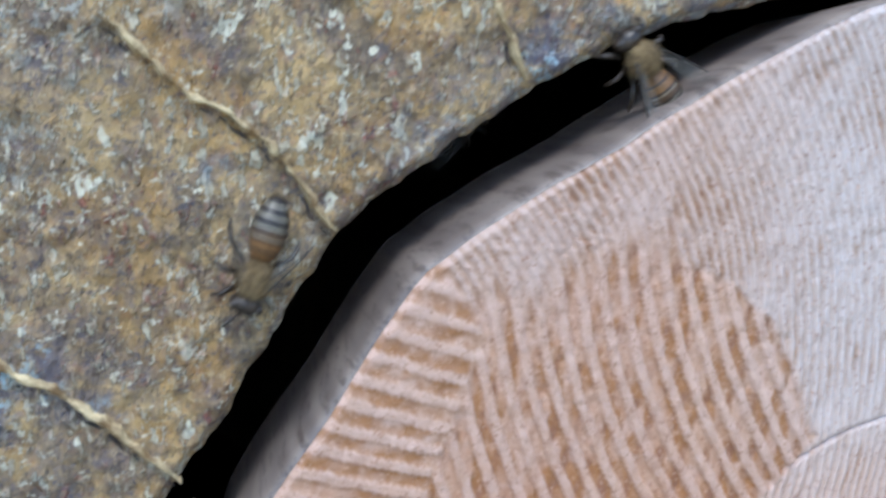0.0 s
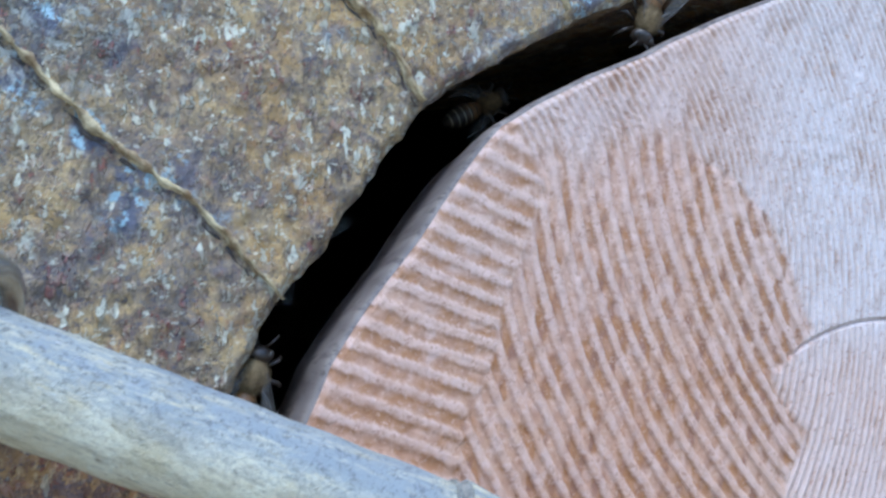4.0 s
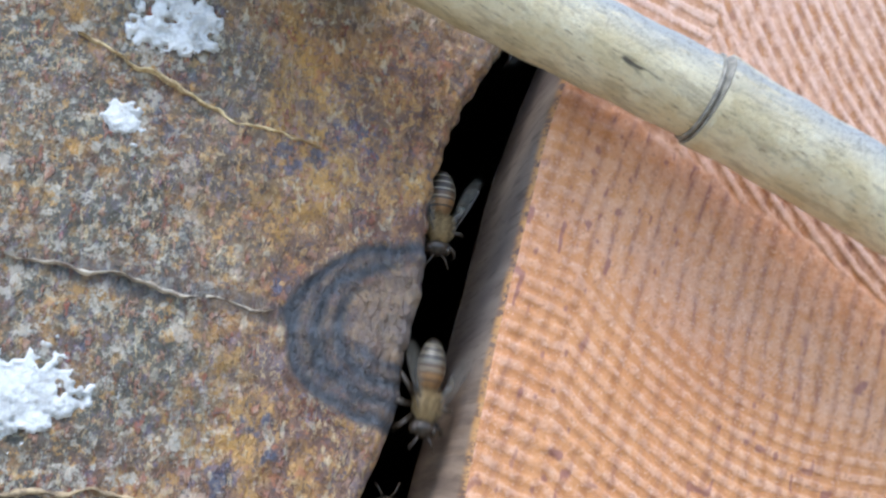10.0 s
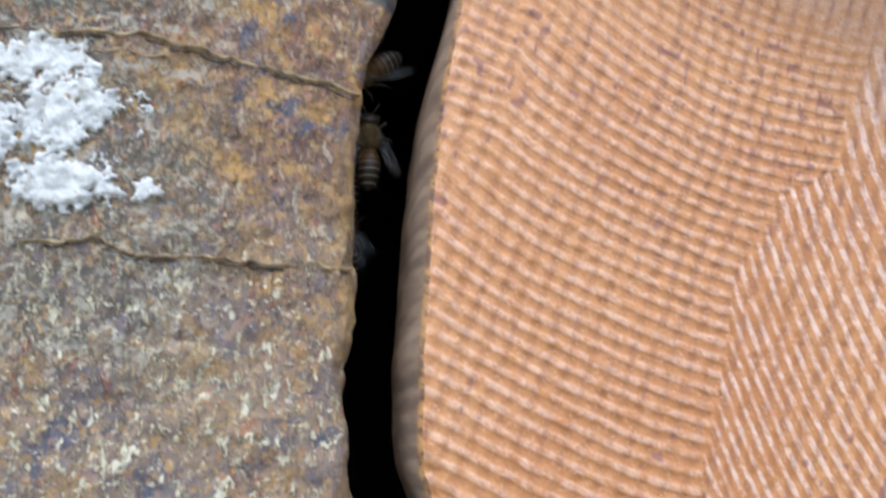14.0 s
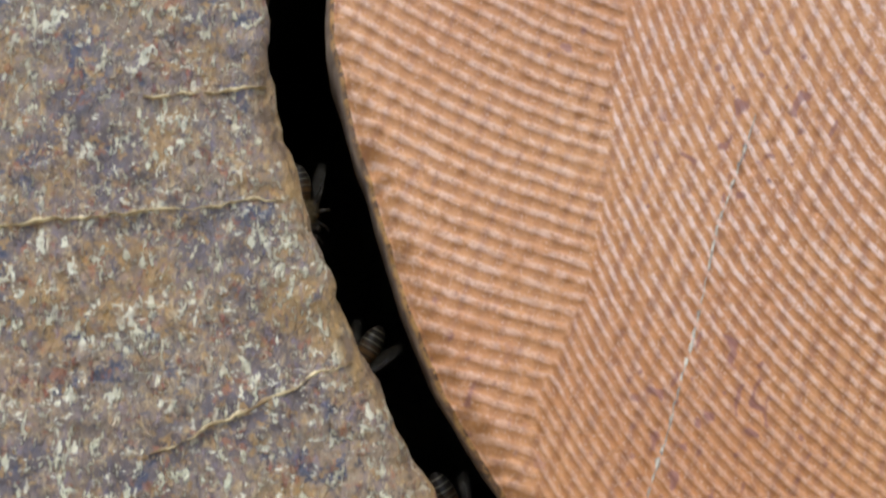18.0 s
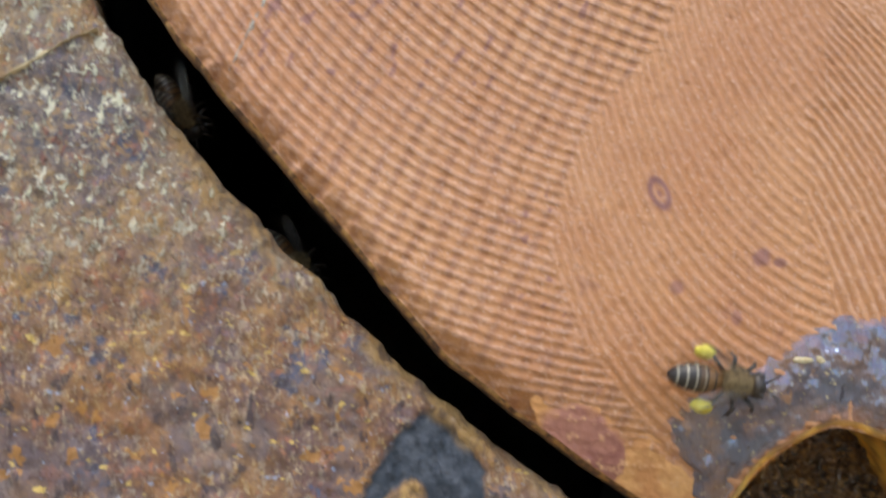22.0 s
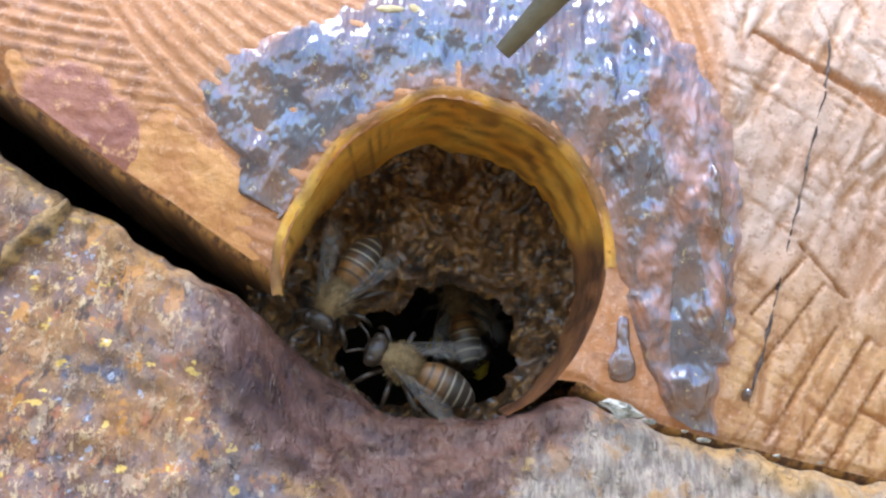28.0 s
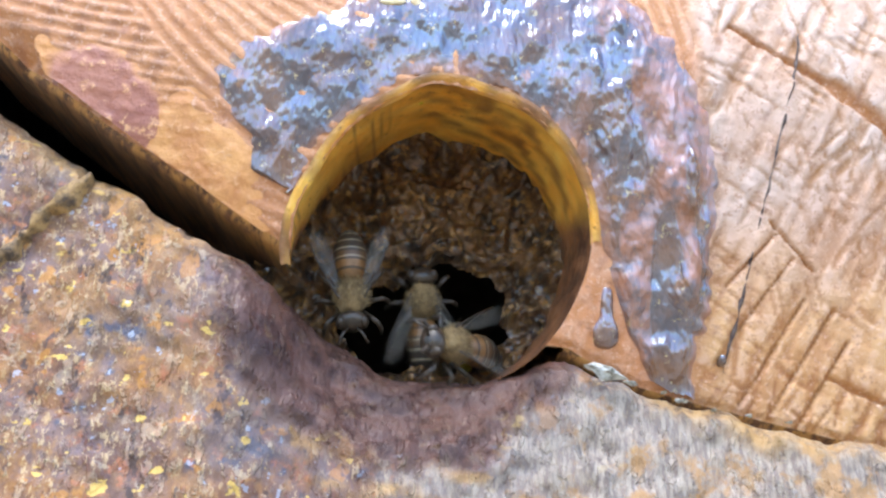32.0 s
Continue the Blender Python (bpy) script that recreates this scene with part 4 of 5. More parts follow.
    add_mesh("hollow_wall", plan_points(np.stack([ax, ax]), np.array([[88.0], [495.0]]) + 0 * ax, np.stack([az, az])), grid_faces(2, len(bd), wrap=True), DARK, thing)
    return thing


def ridge(name, points, width, mat, parent, face, seed, lift=0.15, label="", wander=1.0):
    """A thin uneven seam along points of the plan, lying on a face."""
    pts = np.array(points, float)
    seg = np.concatenate([[0], np.cumsum(np.hypot(*np.diff(pts, axis=0).T))])
    q = np.arange(0, seg[-1], 0.35)
    x, z = np.interp(q, seg, pts[:, 0]), np.interp(q, seg, pts[:, 1])
    tx, tz = np.gradient(x), np.gradient(z)
    n = np.hypot(tx, tz)
    nx, nz = -tz / n, tx / n
    off = wander * (0.36 * vnoise(q, q * 0, 3.0, seed) + 0.28 * vnoise(q, q * 0, 1.0, seed + 1))
    x, z = x + nx * off, z + nz * off
    w = width * np.maximum(0.05, 0.6 + 0.5 * vnoise(q, q * 0, 1.2, seed + 2) + 0.35 * vnoise(q, q * 0, 0.5, seed)) * np.minimum(1, np.minimum(q + 0.3, seg[-1] - q + 0.3) / 3)
    rows = []
    for k, h in ((-1, 0.35), (-0.45, -lift), (0.35, -lift * 1.2), (1, 0.35)):
        px, pz = x + nx * w * k, z + nz * w * k
        rows.append(plan_points(px, face(px, pz) + h - 0.08 * vnoise(q, q * 0, 0.7, seed), pz))
    return add_mesh(name, np.concatenate(rows), grid_faces(4, len(q)), mat, parent, label=label)


def build_cracks(log):
    lines = [[(-56, -19), (-44, -30.8), (-36, -35.8), (-25.6, -45.6)], [(-30, -5.5), (-22.6, -12.1), (-17.1, -16), (-11.3, -24)], [(-2.5, 3), (-0.7, 0.3), (3.0, -3.8), (6.4, -10.8)],
             [(-79, -65), (-62.6, -72.2), (-53.4, -73.7)], [(-88, -110.5), (-72.9, -109.8), (-65.2, -111.5), (-48.6, -114.8)], [(-81.7, -112.3), (-69.9, -112.8)],
             [(-84.2, -134.2), (-76, -133.5), (-73.2, -134.9), (-49.4, -135.9)], [(-62.8, -164.3), (-49.6, -162.1)], [(-79, -179.5), (-46.9, -174.5)],
             [(-60.5, -202.7), (-38.9, -192)], [(-38.7, -218.4), (-28, -211)], [(21.6, -273.2), (29.6, -262.2)], [(-84, -88), (-70, -90.2), (-57.5, -92)]]
    widths = [0.60, 0.56, 0.54, 0.34, 0.52, 0.34, 0.40, 0.36, 0.36, 0.46, 0.42, 1.1, 0.3]
    for i, (pts, w) in enumerate(zip(lines, widths)):
        fill = DULL_CRACK if 4 <= i <= 6 else PALE_SPLIT if i == 12 else CRACK
        if i == 11:
            ridge("crack", pts, w, NOTCH, log, log_face, 3 * i + 1, 0.75, "dark notched radial crack")
        else:
            ridge("crack", pts, w, fill, log, log_face, 3 * i + 1, 0.9 if i < 3 else 0.45, "ochre filled radial crack")
            if i < 3 or 4 <= i <= 6:
                # dark strip to the lower left: the raised crack's shadow, painted in
                ridge("crack_shadow", [(x - 0.55 * w - 0.25, z - 0.55 * w - 0.25) for x, z in pts], 0.6 * w, CRACK_SHADOW, log, log_face, 3 * i + 1, 0.06, "dark strip painted as the shadow side of a filled crack")


def build_lichen(log):
    """White crusts on the log's end, each a lumpy patch with a ragged edge."""
    patches = [(-73, -54, 3.6, 4.6), (-69.5, -62, 3.8, 4.2), (-77, -57, 3.0, 2.4), (-73.5, -74, 2.2, 2.2), (-83.0, -100.8, 8.8, 4.6), (-83.5, -114, 5.8, 2.8), (-81, -119.8, 6.8, 4.4), (-81, -127.6, 7.6, 2.6), (-72, -128, 1.7, 1.6), (-89, -121, 3.5, 6)]
    for i, (cx, cz, rx, rz) in enumerate(patches):
        gx, gz = np.meshgrid(np.arange(cx - rx * 1.4, cx + rx * 1.4, 0.17), np.arange(cz - rz * 1.4, cz + rz * 1.4, 0.17))
        d = np.hypot((gx - cx) / rx, (gz - cz) / rz) + 0.34 * vnoise(gx, gz, 2.6, i) + 0.30 * vnoise(gx, gz, 0.9, i + 1) + 0.24 * vnoise(gx, gz, 0.42, i + 2)
        holes = 0.6 * vnoise(gx, gz, 1.9, i + 2) + 0.55 * vnoise(gx, gz, 0.75, i + 3)
        on = (d < 1.1) & (holes < 0.86)
        h = (0.62 * step(1.1, 0.75, d) - 0.7 * step(0.55, 0.85, holes) - 0.3) + 0.12 * np.clip((1 - d) * 3.0, 0, 1) ** 0.5 * (0.6 + 0.4 * vnoise(gx, gz, 0.7, i + 3)) + 0.10 * vnoise(gx, gz, 0.5, i) + 0.08 * vnoise(gx, gz, 0.36, i + 1) + 0.12 * vnoise(gx, gz, 1.1, i + 2)
        fc = grid_faces(*gx.shape)
        fc = fc[on.ravel()[fc].all(1)]
        if len(fc):
            used = np.unique(fc)
            index = np.zeros(gx.size, int)
            index[used] = np.arange(len(used))
            pts = plan_points(gx, log_face(gx, gz) - 0.1 - h, gz)[used]
            ob = add_mesh("lichen", pts, index[fc], LICHEN)
            tagged(ob, "white crusty lichen patch growing on the log end", "lichen", "lichen patches on the log")


def tube(path, radii, sides=24, closed=False):
    pts = [Vector(p) for p in path]
    verts, up = [], Vector((0.13, 0.31, 0.94))
    for i, p in enumerate(pts):
        a, b = pts[i - 1] if (i or closed) else p, pts[(i + 1) % len(pts)] if (i + 1 < len(pts) or closed) else p
        t = (b - a).normalized()
        u = t.cross(up).normalized()
        v = u.cross(t)
        for k in range(sides):
            w = 2 * math.pi * k / sides
            verts.append(tuple(p + radii[i] * (math.cos(w) * u + math.sin(w) * v)))
    n = len(pts)
    faces = [[i * sides + k, i * sides + (k + 1) % sides, (i + 1) % n * sides + (k + 1) % sides, (i + 1) % n * sides + k] for i in range(n if closed else n - 1) for k in range(sides)]
    if not closed:
        faces += [list(range(sides))[::-1], list(range((n - 1) * sides, n * sides))]
    return verts, faces


def cane_at(x):
    """The middle of the stick, which bends a little at its node."""
    k = x + 14.3
    return Vector((x, -13.9 - 0.12 * k, -66.9 - (0.384 if k < 0 else 0.46) * k))


def build_bamboo():
    thing = tagged(new("bamboo_stick"), "dry weathered bamboo stick held by a steel eye screw", "bamboo stick")
    for a, b, base in ((-105, -14.55, 4.9), (-14.0, 85, 5.25)):
        q = np.linspace(a, b, 110)
        path = [at(*cane_at(float(k))) for k in q]
        flare = [base + (0.4 if a > -20 else 0.0) * math.exp(-abs(k + 14.3) / 1.6) + 0.06 * math.sin(k * 0.9) for k in q]
        v, f = tube(path, [e * U for e in flare], 40)
        upper = [max(0.0, min(1.0, (p[2] - path[i // 40].z) / (base * U) * 1.25 + 0.42)) for i, p in enumerate(v)]
        add_mesh("cane", v, f, BAMBOO, thing, values={"upper": upper})
    q = np.linspace(-0.75, 0.6, 14)
    path = [at(*cane_at(-14.3 + float(k))) for k in q]
    rad = [float(5.2 + 0.33 * k + 0.16 * math.sin(k * 9) - 0.22 * math.exp(-((k + 0.1) / 0.18) ** 2)) * U for k in q]
    v, f = tube(path, rad, 40)
    add_mesh("node", v, f, NODE, thing, label="grey ridged bamboo node")
    return thing


def build_eye_screw():
    thing = tagged(new("eye_screw"), "shiny zinc-plated steel ring screwed into the log, holding the stick", "eye screw")
    centre = cane_at(-54.2) + Vector((0, 0.6, 0.2))
    axis = Vector((0.92, -0.33, -0.34)).normalized()
    u = axis.cross(Vector((0, 1, 0))).normalized()
    v = axis.cross(u)
    path = [at(*(centre + 7.2 * (math.cos(w) * u + math.sin(w) * v))) for w in [2 * math.pi * k / 72 for k in range(72)]]
    vv, f = tube(path, [1.5 * U] * 72, 20, closed=True)
    add_mesh("ring", vv, f, STEEL, thing)
    foot = centre + v * (7.2 if v.y > 0 else -7.2)
    vv, f = tube([at(*(foot + Vector((0, k, 0)))) for k in (0, 2, 5, 12)], [1.45 * U] * 4, 16)
    add_mesh("shank", vv, f, STEEL, thing)
    return thing


def build_smear():
    """Dark wax round the flight hole, lumpy and shining."""
    thing = tagged(new("wax_smear"), "glossy dark propolis wax smeared round the flight hole", "wax")
    a = np.radians(np.arange(-28.6, 168, 0.35))
    table = {-28.6: 25.5, -26: 25.0, -16: 23.7, -7: 23.7, 4: 24.1, 17: 24.6, 28: 25.4, 40: 26.4, 49: 27.3, 59: 27.8, 70: 26.6, 82: 25.7, 95: 24.4, 106: 23.2, 112: 21.6, 118: 21.2, 132: 22.3, 143: 23.9, 148: 24.0, 154.5: 21.1, 156: 18.9, 164.5: 17.3, 166: 14.6, 168: 14.2}
    deg = np.degrees(a)
    outer = np.interp(deg, list(table), list(table.values())) + 0.6 * vnoise(deg, deg * 0, 4, 1) + 0.45 * vnoise(deg, deg * 0, 1.9, 2)
    outer = np.maximum(outer, hole_radius(deg) + 0.5)
    t = np.linspace(0, 1, 90)[:, None]
    inner = hole_radius(deg) + 0.5 + 0.6 * np.maximum(0, vnoise(deg, deg * 0, 4, 3))
    inner = inner + np.interp(deg, [-28.6, -27, -24, -21.5, -15.5, -8, 0, 8, 85, 110, 168], [8.0, 7.2, 6.2, 4.8, 3.2, 1.7, 0.6, 0, 0, 0.6, 0.4])
    r = inner + t * np.maximum(outer - inner, 0.05)
    x, z = HOLE[0] + r * np.cos(a), HOLE[1] + r * np.sin(a)
    runs = step(66, 74, x)
    sway = x + 0.8 * vnoise(x, z, 5, 2)
    h = 0.30 + (1 - runs) * (0.30 * vnoise(x, z * 0.7, 3.2, 1) + 0.24 * vnoise(x, z * 0.8, 1.4, 2)) + runs * (0.8 * vnoise(sway * 1.1, z * 0.22, 2.2, 3) + 0.5 * vnoise(sway, z * 0.6, 1.5, 1) + 0.2 * vnoise(x, z * 0.8, 0.8, 2) + 0.6)
    ropes = step(0.1, 0.75, vnoise(sway, z * 0.12, 1.5, 0)) * step(-0.35, 0.3, vnoise(x, z, 4, 3))
    h = h + runs * 0.7 * ropes + 0.06 * vnoise(x, z, 0.9, 0) + 0.25 * np.maximum(0, vnoise(x, z, 1.3, 2) - 0.45)
    h = np.maximum(h, 0.08) * np.minimum(1, np.minimum(t * 5, (1 - t) * 4.5)) ** 0.8
    thin = np.maximum(step(0.10, 0.0, 1 - t + 0.05 * vnoise(x, z, 1.5, 1)), 0.8 * step(0.14, 0.0, t + 0.08 * vnoise(x, z, 3.5, 2)))
    thin = np.maximum(thin, runs * step(-0.05, 0.35, vnoise(sway, z * 0.2, 1.6, 2) - 0.5 * ropes))
    y = plug_face(z) - h + 0.05
    fc = grid_faces(90, len(a))
    past = np.hypot(x - AXIS[0], z - AXIS[1]) > radius_at(PLUG, np.degrees(np.arctan2(z - AXIS[1], x - AXIS[0])) % 360) - 0.5
    add_mesh("smear", plan_points(x, y, z), fc[~past.ravel()[fc].any(1)], WAX, thing, values={"thin": thin})
    # a blunt run that stopped beside the hole, and a small drop
    for i, (cx, cz, rx, rz, neck) in enumerate([(73.9, -271.2, 1.2, 2.5, 0.55), (84.1, -274.2, 0.35, 0.45, 0.0)]):
        w = np.radians(np.arange(0, 360, 12))
        q = np.array([0.0, 0.35, 0.7, 0.9, 1.0])[:, None]
        ex, ez = np.sign(np.cos(w)) * np.abs(np.cos(w)) ** 0.6, np.sign(np.sin(w)) * np.abs(np.sin(w)) ** 0.6
        bx = cx + rx * q * ex * (1 - neck * step(-0.5, 0.1, ez)) * (1 + 0.15 * vnoise(np.degrees(w), w * 0, 40, i))
        bz = cz + rz * q * ez
        by = plug_face(bz) + 0.1 - (1.0 - 0.5 * (neck > 0) * step(-0.6, 0.3, q * ez)) * np.sqrt(1 - 0.98 * q ** 4)
        add_mesh("drop", plan_points(bx, by, bz), grid_faces(5, len(w), wrap=True)[:, ::-1], WAX, thing)
    return thing


def build_stain():
    """Smooth resin on the plug above the gap: a reddish crust and a paler wet run beside it."""
    thing = tagged(new("resin_patch"), "smooth reddish resin patch on the sawn plug", "resin")
    deg, depth = np.meshgrid(np.arange(232, 252, 0.06), np.concatenate([[0.35, 0.5], np.arange(0.65, 16, 0.15)]))
    rr = radius_at(PLUG, deg) - depth
    gx, gz = AXIS[0] + rr * np.cos(np.radians(deg)), AXIS[1] + rr * np.sin(np.radians(deg))
    for name, mat, cx, cz, rx, rz, lift in (("run", WET, 38.2, -259.8, 7.4, 3.6, 0.0), ("crust", STAIN, 30.2, -255.6, 6.4, 3.7, 0.08)):
        u, v = 0.82 * (gx - cx) - 0.57 * (gz - cz), 0.57 * (gx - cx) + 0.82 * (gz - cz)
        d = np.hypot(u / rx, v / rz) + 0.16 * vnoise(gx, gz, 3, 1) + 0.05 * vnoise(gx, gz, 1, 2)
        fc = grid_faces(*gx.shape)
        fc = fc[(d < 1.12).ravel()[fc].all(1)]
        used = np.unique(fc)
        index = np.zeros(gx.size, int)
        index[used] = np.arange(len(used))
        y = plug_face(gz) + 0.25 * saw_marks(gx, gz)[0] + 0.22 - (0.3 + lift) * step(1.12, 0.6, d) - 0.09 * vnoise(gx, gz, 1.5, 3) - 0.06 * vnoise(gx, gz, 0.6, 1)
        add_mesh(name, plan_points(gx, y, gz)[used], index[fc], mat, thing, values={"core": step(1.05, 0.7, d + 0.12 * vnoise(gx, gz, 1.2, 3)).ravel()[used]})
    return thing


def build_comb():
    """The rough brown propolis wall in the flight hole, with a dark way in at its foot."""
    thing = tagged(new("propolis_wall"), "rough brown propolis wall inside the flight hole with a dark opening", "propolis")
    gx, gz = np.meshgrid(np.arange(41, 78, 0.15), np.arange(-284, -243, 0.15))
    ragged = 0.16 * vnoise(gx, gz, 3.2, 1) + 0.09 * vnoise(gx, gz, 1.1, 2)
    d = np.minimum(np.hypot((gx - 61.0) / 5.5, (gz + 267.8) / 5.7), np.hypot((gx - 55.4) / 4.4, (gz + 269.6) / 4.4)) + ragged
    out = np.hypot(gx - HOLE[0], gz - HOLE[1] - 4.2)
    inside = (out < 17.5) & (np.hypot(gx - AXIS[0], gz - AXIS[1]) < 154.5)
    on = (d > 1) & inside
    lumpy = 0.25 + 0.75 * step(-277, -270, gz)
    y = 12.6 + lumpy * (1.3 * vnoise(gx, gz, 3.6, 1) + 1.0 * vnoise(gx, gz, 1.6, 2) + 0.6 * vnoise(gx, gz, 0.75, 3) + 0.3 * vnoise(gx, gz, 0.5, 1)) - 1.6 * step(7, 2, np.hypot(gx - 58, gz + 259)) + 1.6 * step(1.35, 1.0, d) - 3.2 * step(9.5, 14.5, out) * step(-268, -262, gz)
    fc = grid_faces(*gx.shape)
    fc = fc[on.ravel()[fc].all(1)]
    used = np.unique(fc)
    index = np.zeros(gx.size, int)
    index[used] = np.arange(len(used))
    add_mesh("wall", plan_points(gx, y, gz)[used], index[fc], COMB, thing)
    # an added shell behind it, near-black to stand for the unlit inside
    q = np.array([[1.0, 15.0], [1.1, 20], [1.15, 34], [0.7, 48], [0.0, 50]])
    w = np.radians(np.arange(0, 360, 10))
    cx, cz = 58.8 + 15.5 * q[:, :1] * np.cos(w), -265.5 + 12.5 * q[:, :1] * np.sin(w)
    add_mesh("unlit_shell", plan_points(cx, q[:, 1:] + 0 * cx, cz), grid_faces(5, len(w), wrap=True), UNLIT, thing)
    return thing


def build_flakes():
    rnd = random.Random(5)
    for cx, cz, size in ((72.3, -275.8, 0.35), (73.8, -276.2, 1.35), (75.6, -277.0, 0.45), (78.4, -277.7, 0.22), (80.0, -278.3, 0.4), (82.6, -279.0, 0.2), (85.6, -279.3, 0.28), (88.9, -279.7, 0.2)):
        turn = rnd.uniform(0, 6)
        w = np.radians(np.arange(0, 360, 45)) + turn
        q = np.array([0.0, 0.7, 1.0])[:, None]
        rr = size * q * (0.55 + 0.6 * np.array([rnd.random() for _ in w]))
        fx, fz = cx + rr * np.cos(w) * 1.5, cz + rr * np.sin(w) * 0.6 - 0.25 * (rr * np.cos(w))
        fy = 3.4 - 0.55 * (1 - q * q) + 0.35 * np.array([rnd.random() for _ in w]) + 0 * fx
        ob = add_mesh("flake", plan_points(fx, fy, fz), grid_faces(3, len(w), wrap=True)[:, ::-1], FLAKE, smooth=False)
        tagged(ob, "pale dry flake caught in the seam below the plug", "flake", "flakes in the seam")


def build_crumbs():
    """Yellowish wax crumbs stuck along the smear's upper edge, and one pollen pellet under the lip."""
    rnd = random.Random(8)
    for cx, cz, rx, rz, mat in ((56.2, -245.6, 1.1, 0.7, CRUMB), (53.8, -245.9, 1.3, 0.35, CRUMB), (69.0, -246.4, 0.5, 0.3, CRUMB), (0, 0, 1.7, 1.1, POLLEN)):
        w = np.radians(np.arange(0, 360, 30))
        t = np.linspace(0, np.pi, 8)[:, None]
        k = 1 + 0.25 * np.array([[rnd.uniform(-1, 1) for _ in w] for _ in t])
        px, pz, py = rx * np.sin(t) * np.cos(w) * k, rz * np.sin(t) * np.sin(w) * k, 0.4 * np.cos(t) + 0 * w
        if mat is POLLEN:
            ob = add_mesh("pollen_pellet", plan_points(56.0 + px, 0.6 + 2.2 * py, -251.6 + 0.6 * pz), grid_faces(8, len(w), wrap=True), mat)
            tagged(ob, "bright yellow pollen pellet stuck under the flight hole lip", "pollen")
        else:
            ob = add_mesh("wax_crumb", plan_points(cx + px, plug_face(cz) - 0.15 + 0.6 * py, cz + pz), grid_faces(8, len(w), wrap=True), mat)
            tagged(ob, "small pale yellow wax crumb on the dark smear", "wax crumb", "wax crumbs on the smear")


# ---- bees ----
def ellipsoid(cx, cy, cz, rx, ry, rz, rows=12, cols=18, taper=0.0):
    t = np.linspace(0, np.pi, rows)[:, None]
    w = np.linspace(0, 2 * np.pi, cols, endpoint=False)
    k = 1 - taper * np.cos(t)
    x = cx + rx * np.cos(t) + 0 * w
    return np.stack([x, cy + ry * np.sin(t) * k * np.cos(w), cz + rz * np.sin(t) * k * np.sin(w)], -1).reshape(-1, 3), grid_faces(rows, cols, wrap=True)


MM = 0.00105


def build_bee(pollen=False):
    """A honey bee 13 mm long: x ahead, z up from its back."""
    bee = new("honey_bee")
    v, f = ellipsoid(4.1, 0, -0.1, 1.05, 1.55, 1.35, taper=0.15)
    head = add_mesh("head", v * MM, f, CHITIN, bee)
    for side in (-1, 1):
        v, f = ellipsoid(4.25, 1.15 * side, 0.1, 0.62, 0.5, 0.95, 8, 12)
        add_mesh("eye", v * MM, f, CHITIN, head)
        v, f = tube([Vector(p) * MM for p in ((4.9, 0.4 * side, 0.3), (5.6, 0.9 * side, 0.9), (6.6, 1.5 * side, 0.5))], [0.13 * MM] * 3, 6)
        add_mesh("antenna", v, f, CHITIN, head)
    v, f = ellipsoid(1.6, 0, 0.25, 1.9, 1.65, 1.6, 14, 20)
    thorax = add_mesh("thorax", v * MM, f, FUR, bee, label="furry tan thorax")
    # hairs on the thorax, fine cones in one tuft
    rnd = random.Random(3)
    hv, hf = [], []
    for _ in range(420):
        a, b = rnd.uniform(0, 2 * math.pi), rnd.uniform(-0.2, 1.0)
        n = Vector((math.sqrt(1 - b * b) * math.cos(a), math.sqrt(1 - b * b) * math.sin(a), b))
        p = Vector((1.6 + 1.85 * n.x, 1.6 * n.y, 0.25 + 1.55 * n.z))
        side = n.orthogonal().normalized() * 0.05
        other = n.cross(side).normalized() * 0.05
        tip = p + n * rnd.uniform(0.35, 0.7) + Vector((-0.2, rnd.uniform(-0.15, 0.15), 0))
        k = len(hv)
        hv += [tuple((p + side) * MM), tuple((p - side * 0.5 + other) * MM), tuple((p - side * 0.5 - other) * MM), tuple(tip * MM)]
        hf += [[k, k + 1, k + 3], [k + 1, k + 2, k + 3], [k + 2, k, k + 3]]
    tagged(add_mesh("hair", hv, hf, FUR, thorax, False), kind="stuff")
    # abdomen of six overlapping rings, dark behind and tan before
    edges = np.linspace(0, 1, 7)
    for i in range(6):
        q = np.linspace(edges[i], edges[i + 1] + 0.012, 6)[:, None]
        w = np.linspace(0, 2 * np.pi, 20, endpoint=False)
        prof = np.sin(np.pi * np.clip(0.10 + 0.88 * q, 0, 1)) ** 0.5
        grow = 1 + 0.05 * (q - edges[i]) * 6
        x = -0.35 - 6.0 * q + 0 * w
        yy = 1.68 * prof * grow * np.cos(w)
        zz = -0.1 - 0.9 * q ** 2 + 1.55 * prof * grow * np.sin(w)
        band = (q - edges[i]) * 6 + 0 * w
        tan = np.full(band.shape, (1.0, 0.95, 0.35, 0.0, 0.0, 0.0)[i])
        f = grid_faces(6, 20, wrap=True)
        add_mesh("abdomen_ring", np.stack([x, yy, zz], -1).reshape(-1, 3) * MM, f, BAND, bee, values={"band": band.ravel(), "amber": tan.ravel()})
    for side in (-1, 1):
        for k, (ln, wd, ang, root) in enumerate(((7.6, 2.3, 158, 2.2), (5.4, 1.8, 150, 0.9))):
            a = math.radians(ang)
            d, n = Vector((math.cos(a), side * math.sin(a), 0.13)), Vector((math.sin(a), -side * math.cos(a), 0.0))
            t = np.linspace(0, 1, 12)
            lead, trail = [], []
            for e in t:
                half = wd * (math.sin(math.pi * min(1, e * 0.86 + 0.05)) ** 0.7) * (0.35 + 0.65 * e)
                p = Vector((root, 1.2 * side, 1.45 - 0.12 * k)) + d * (ln * float(e))
                lead.append(tuple((p + n * half * 0.25 + Vector((0, 0, 0.05))) * MM))
                trail.append(tuple((p - n * half * 0.75) * MM))
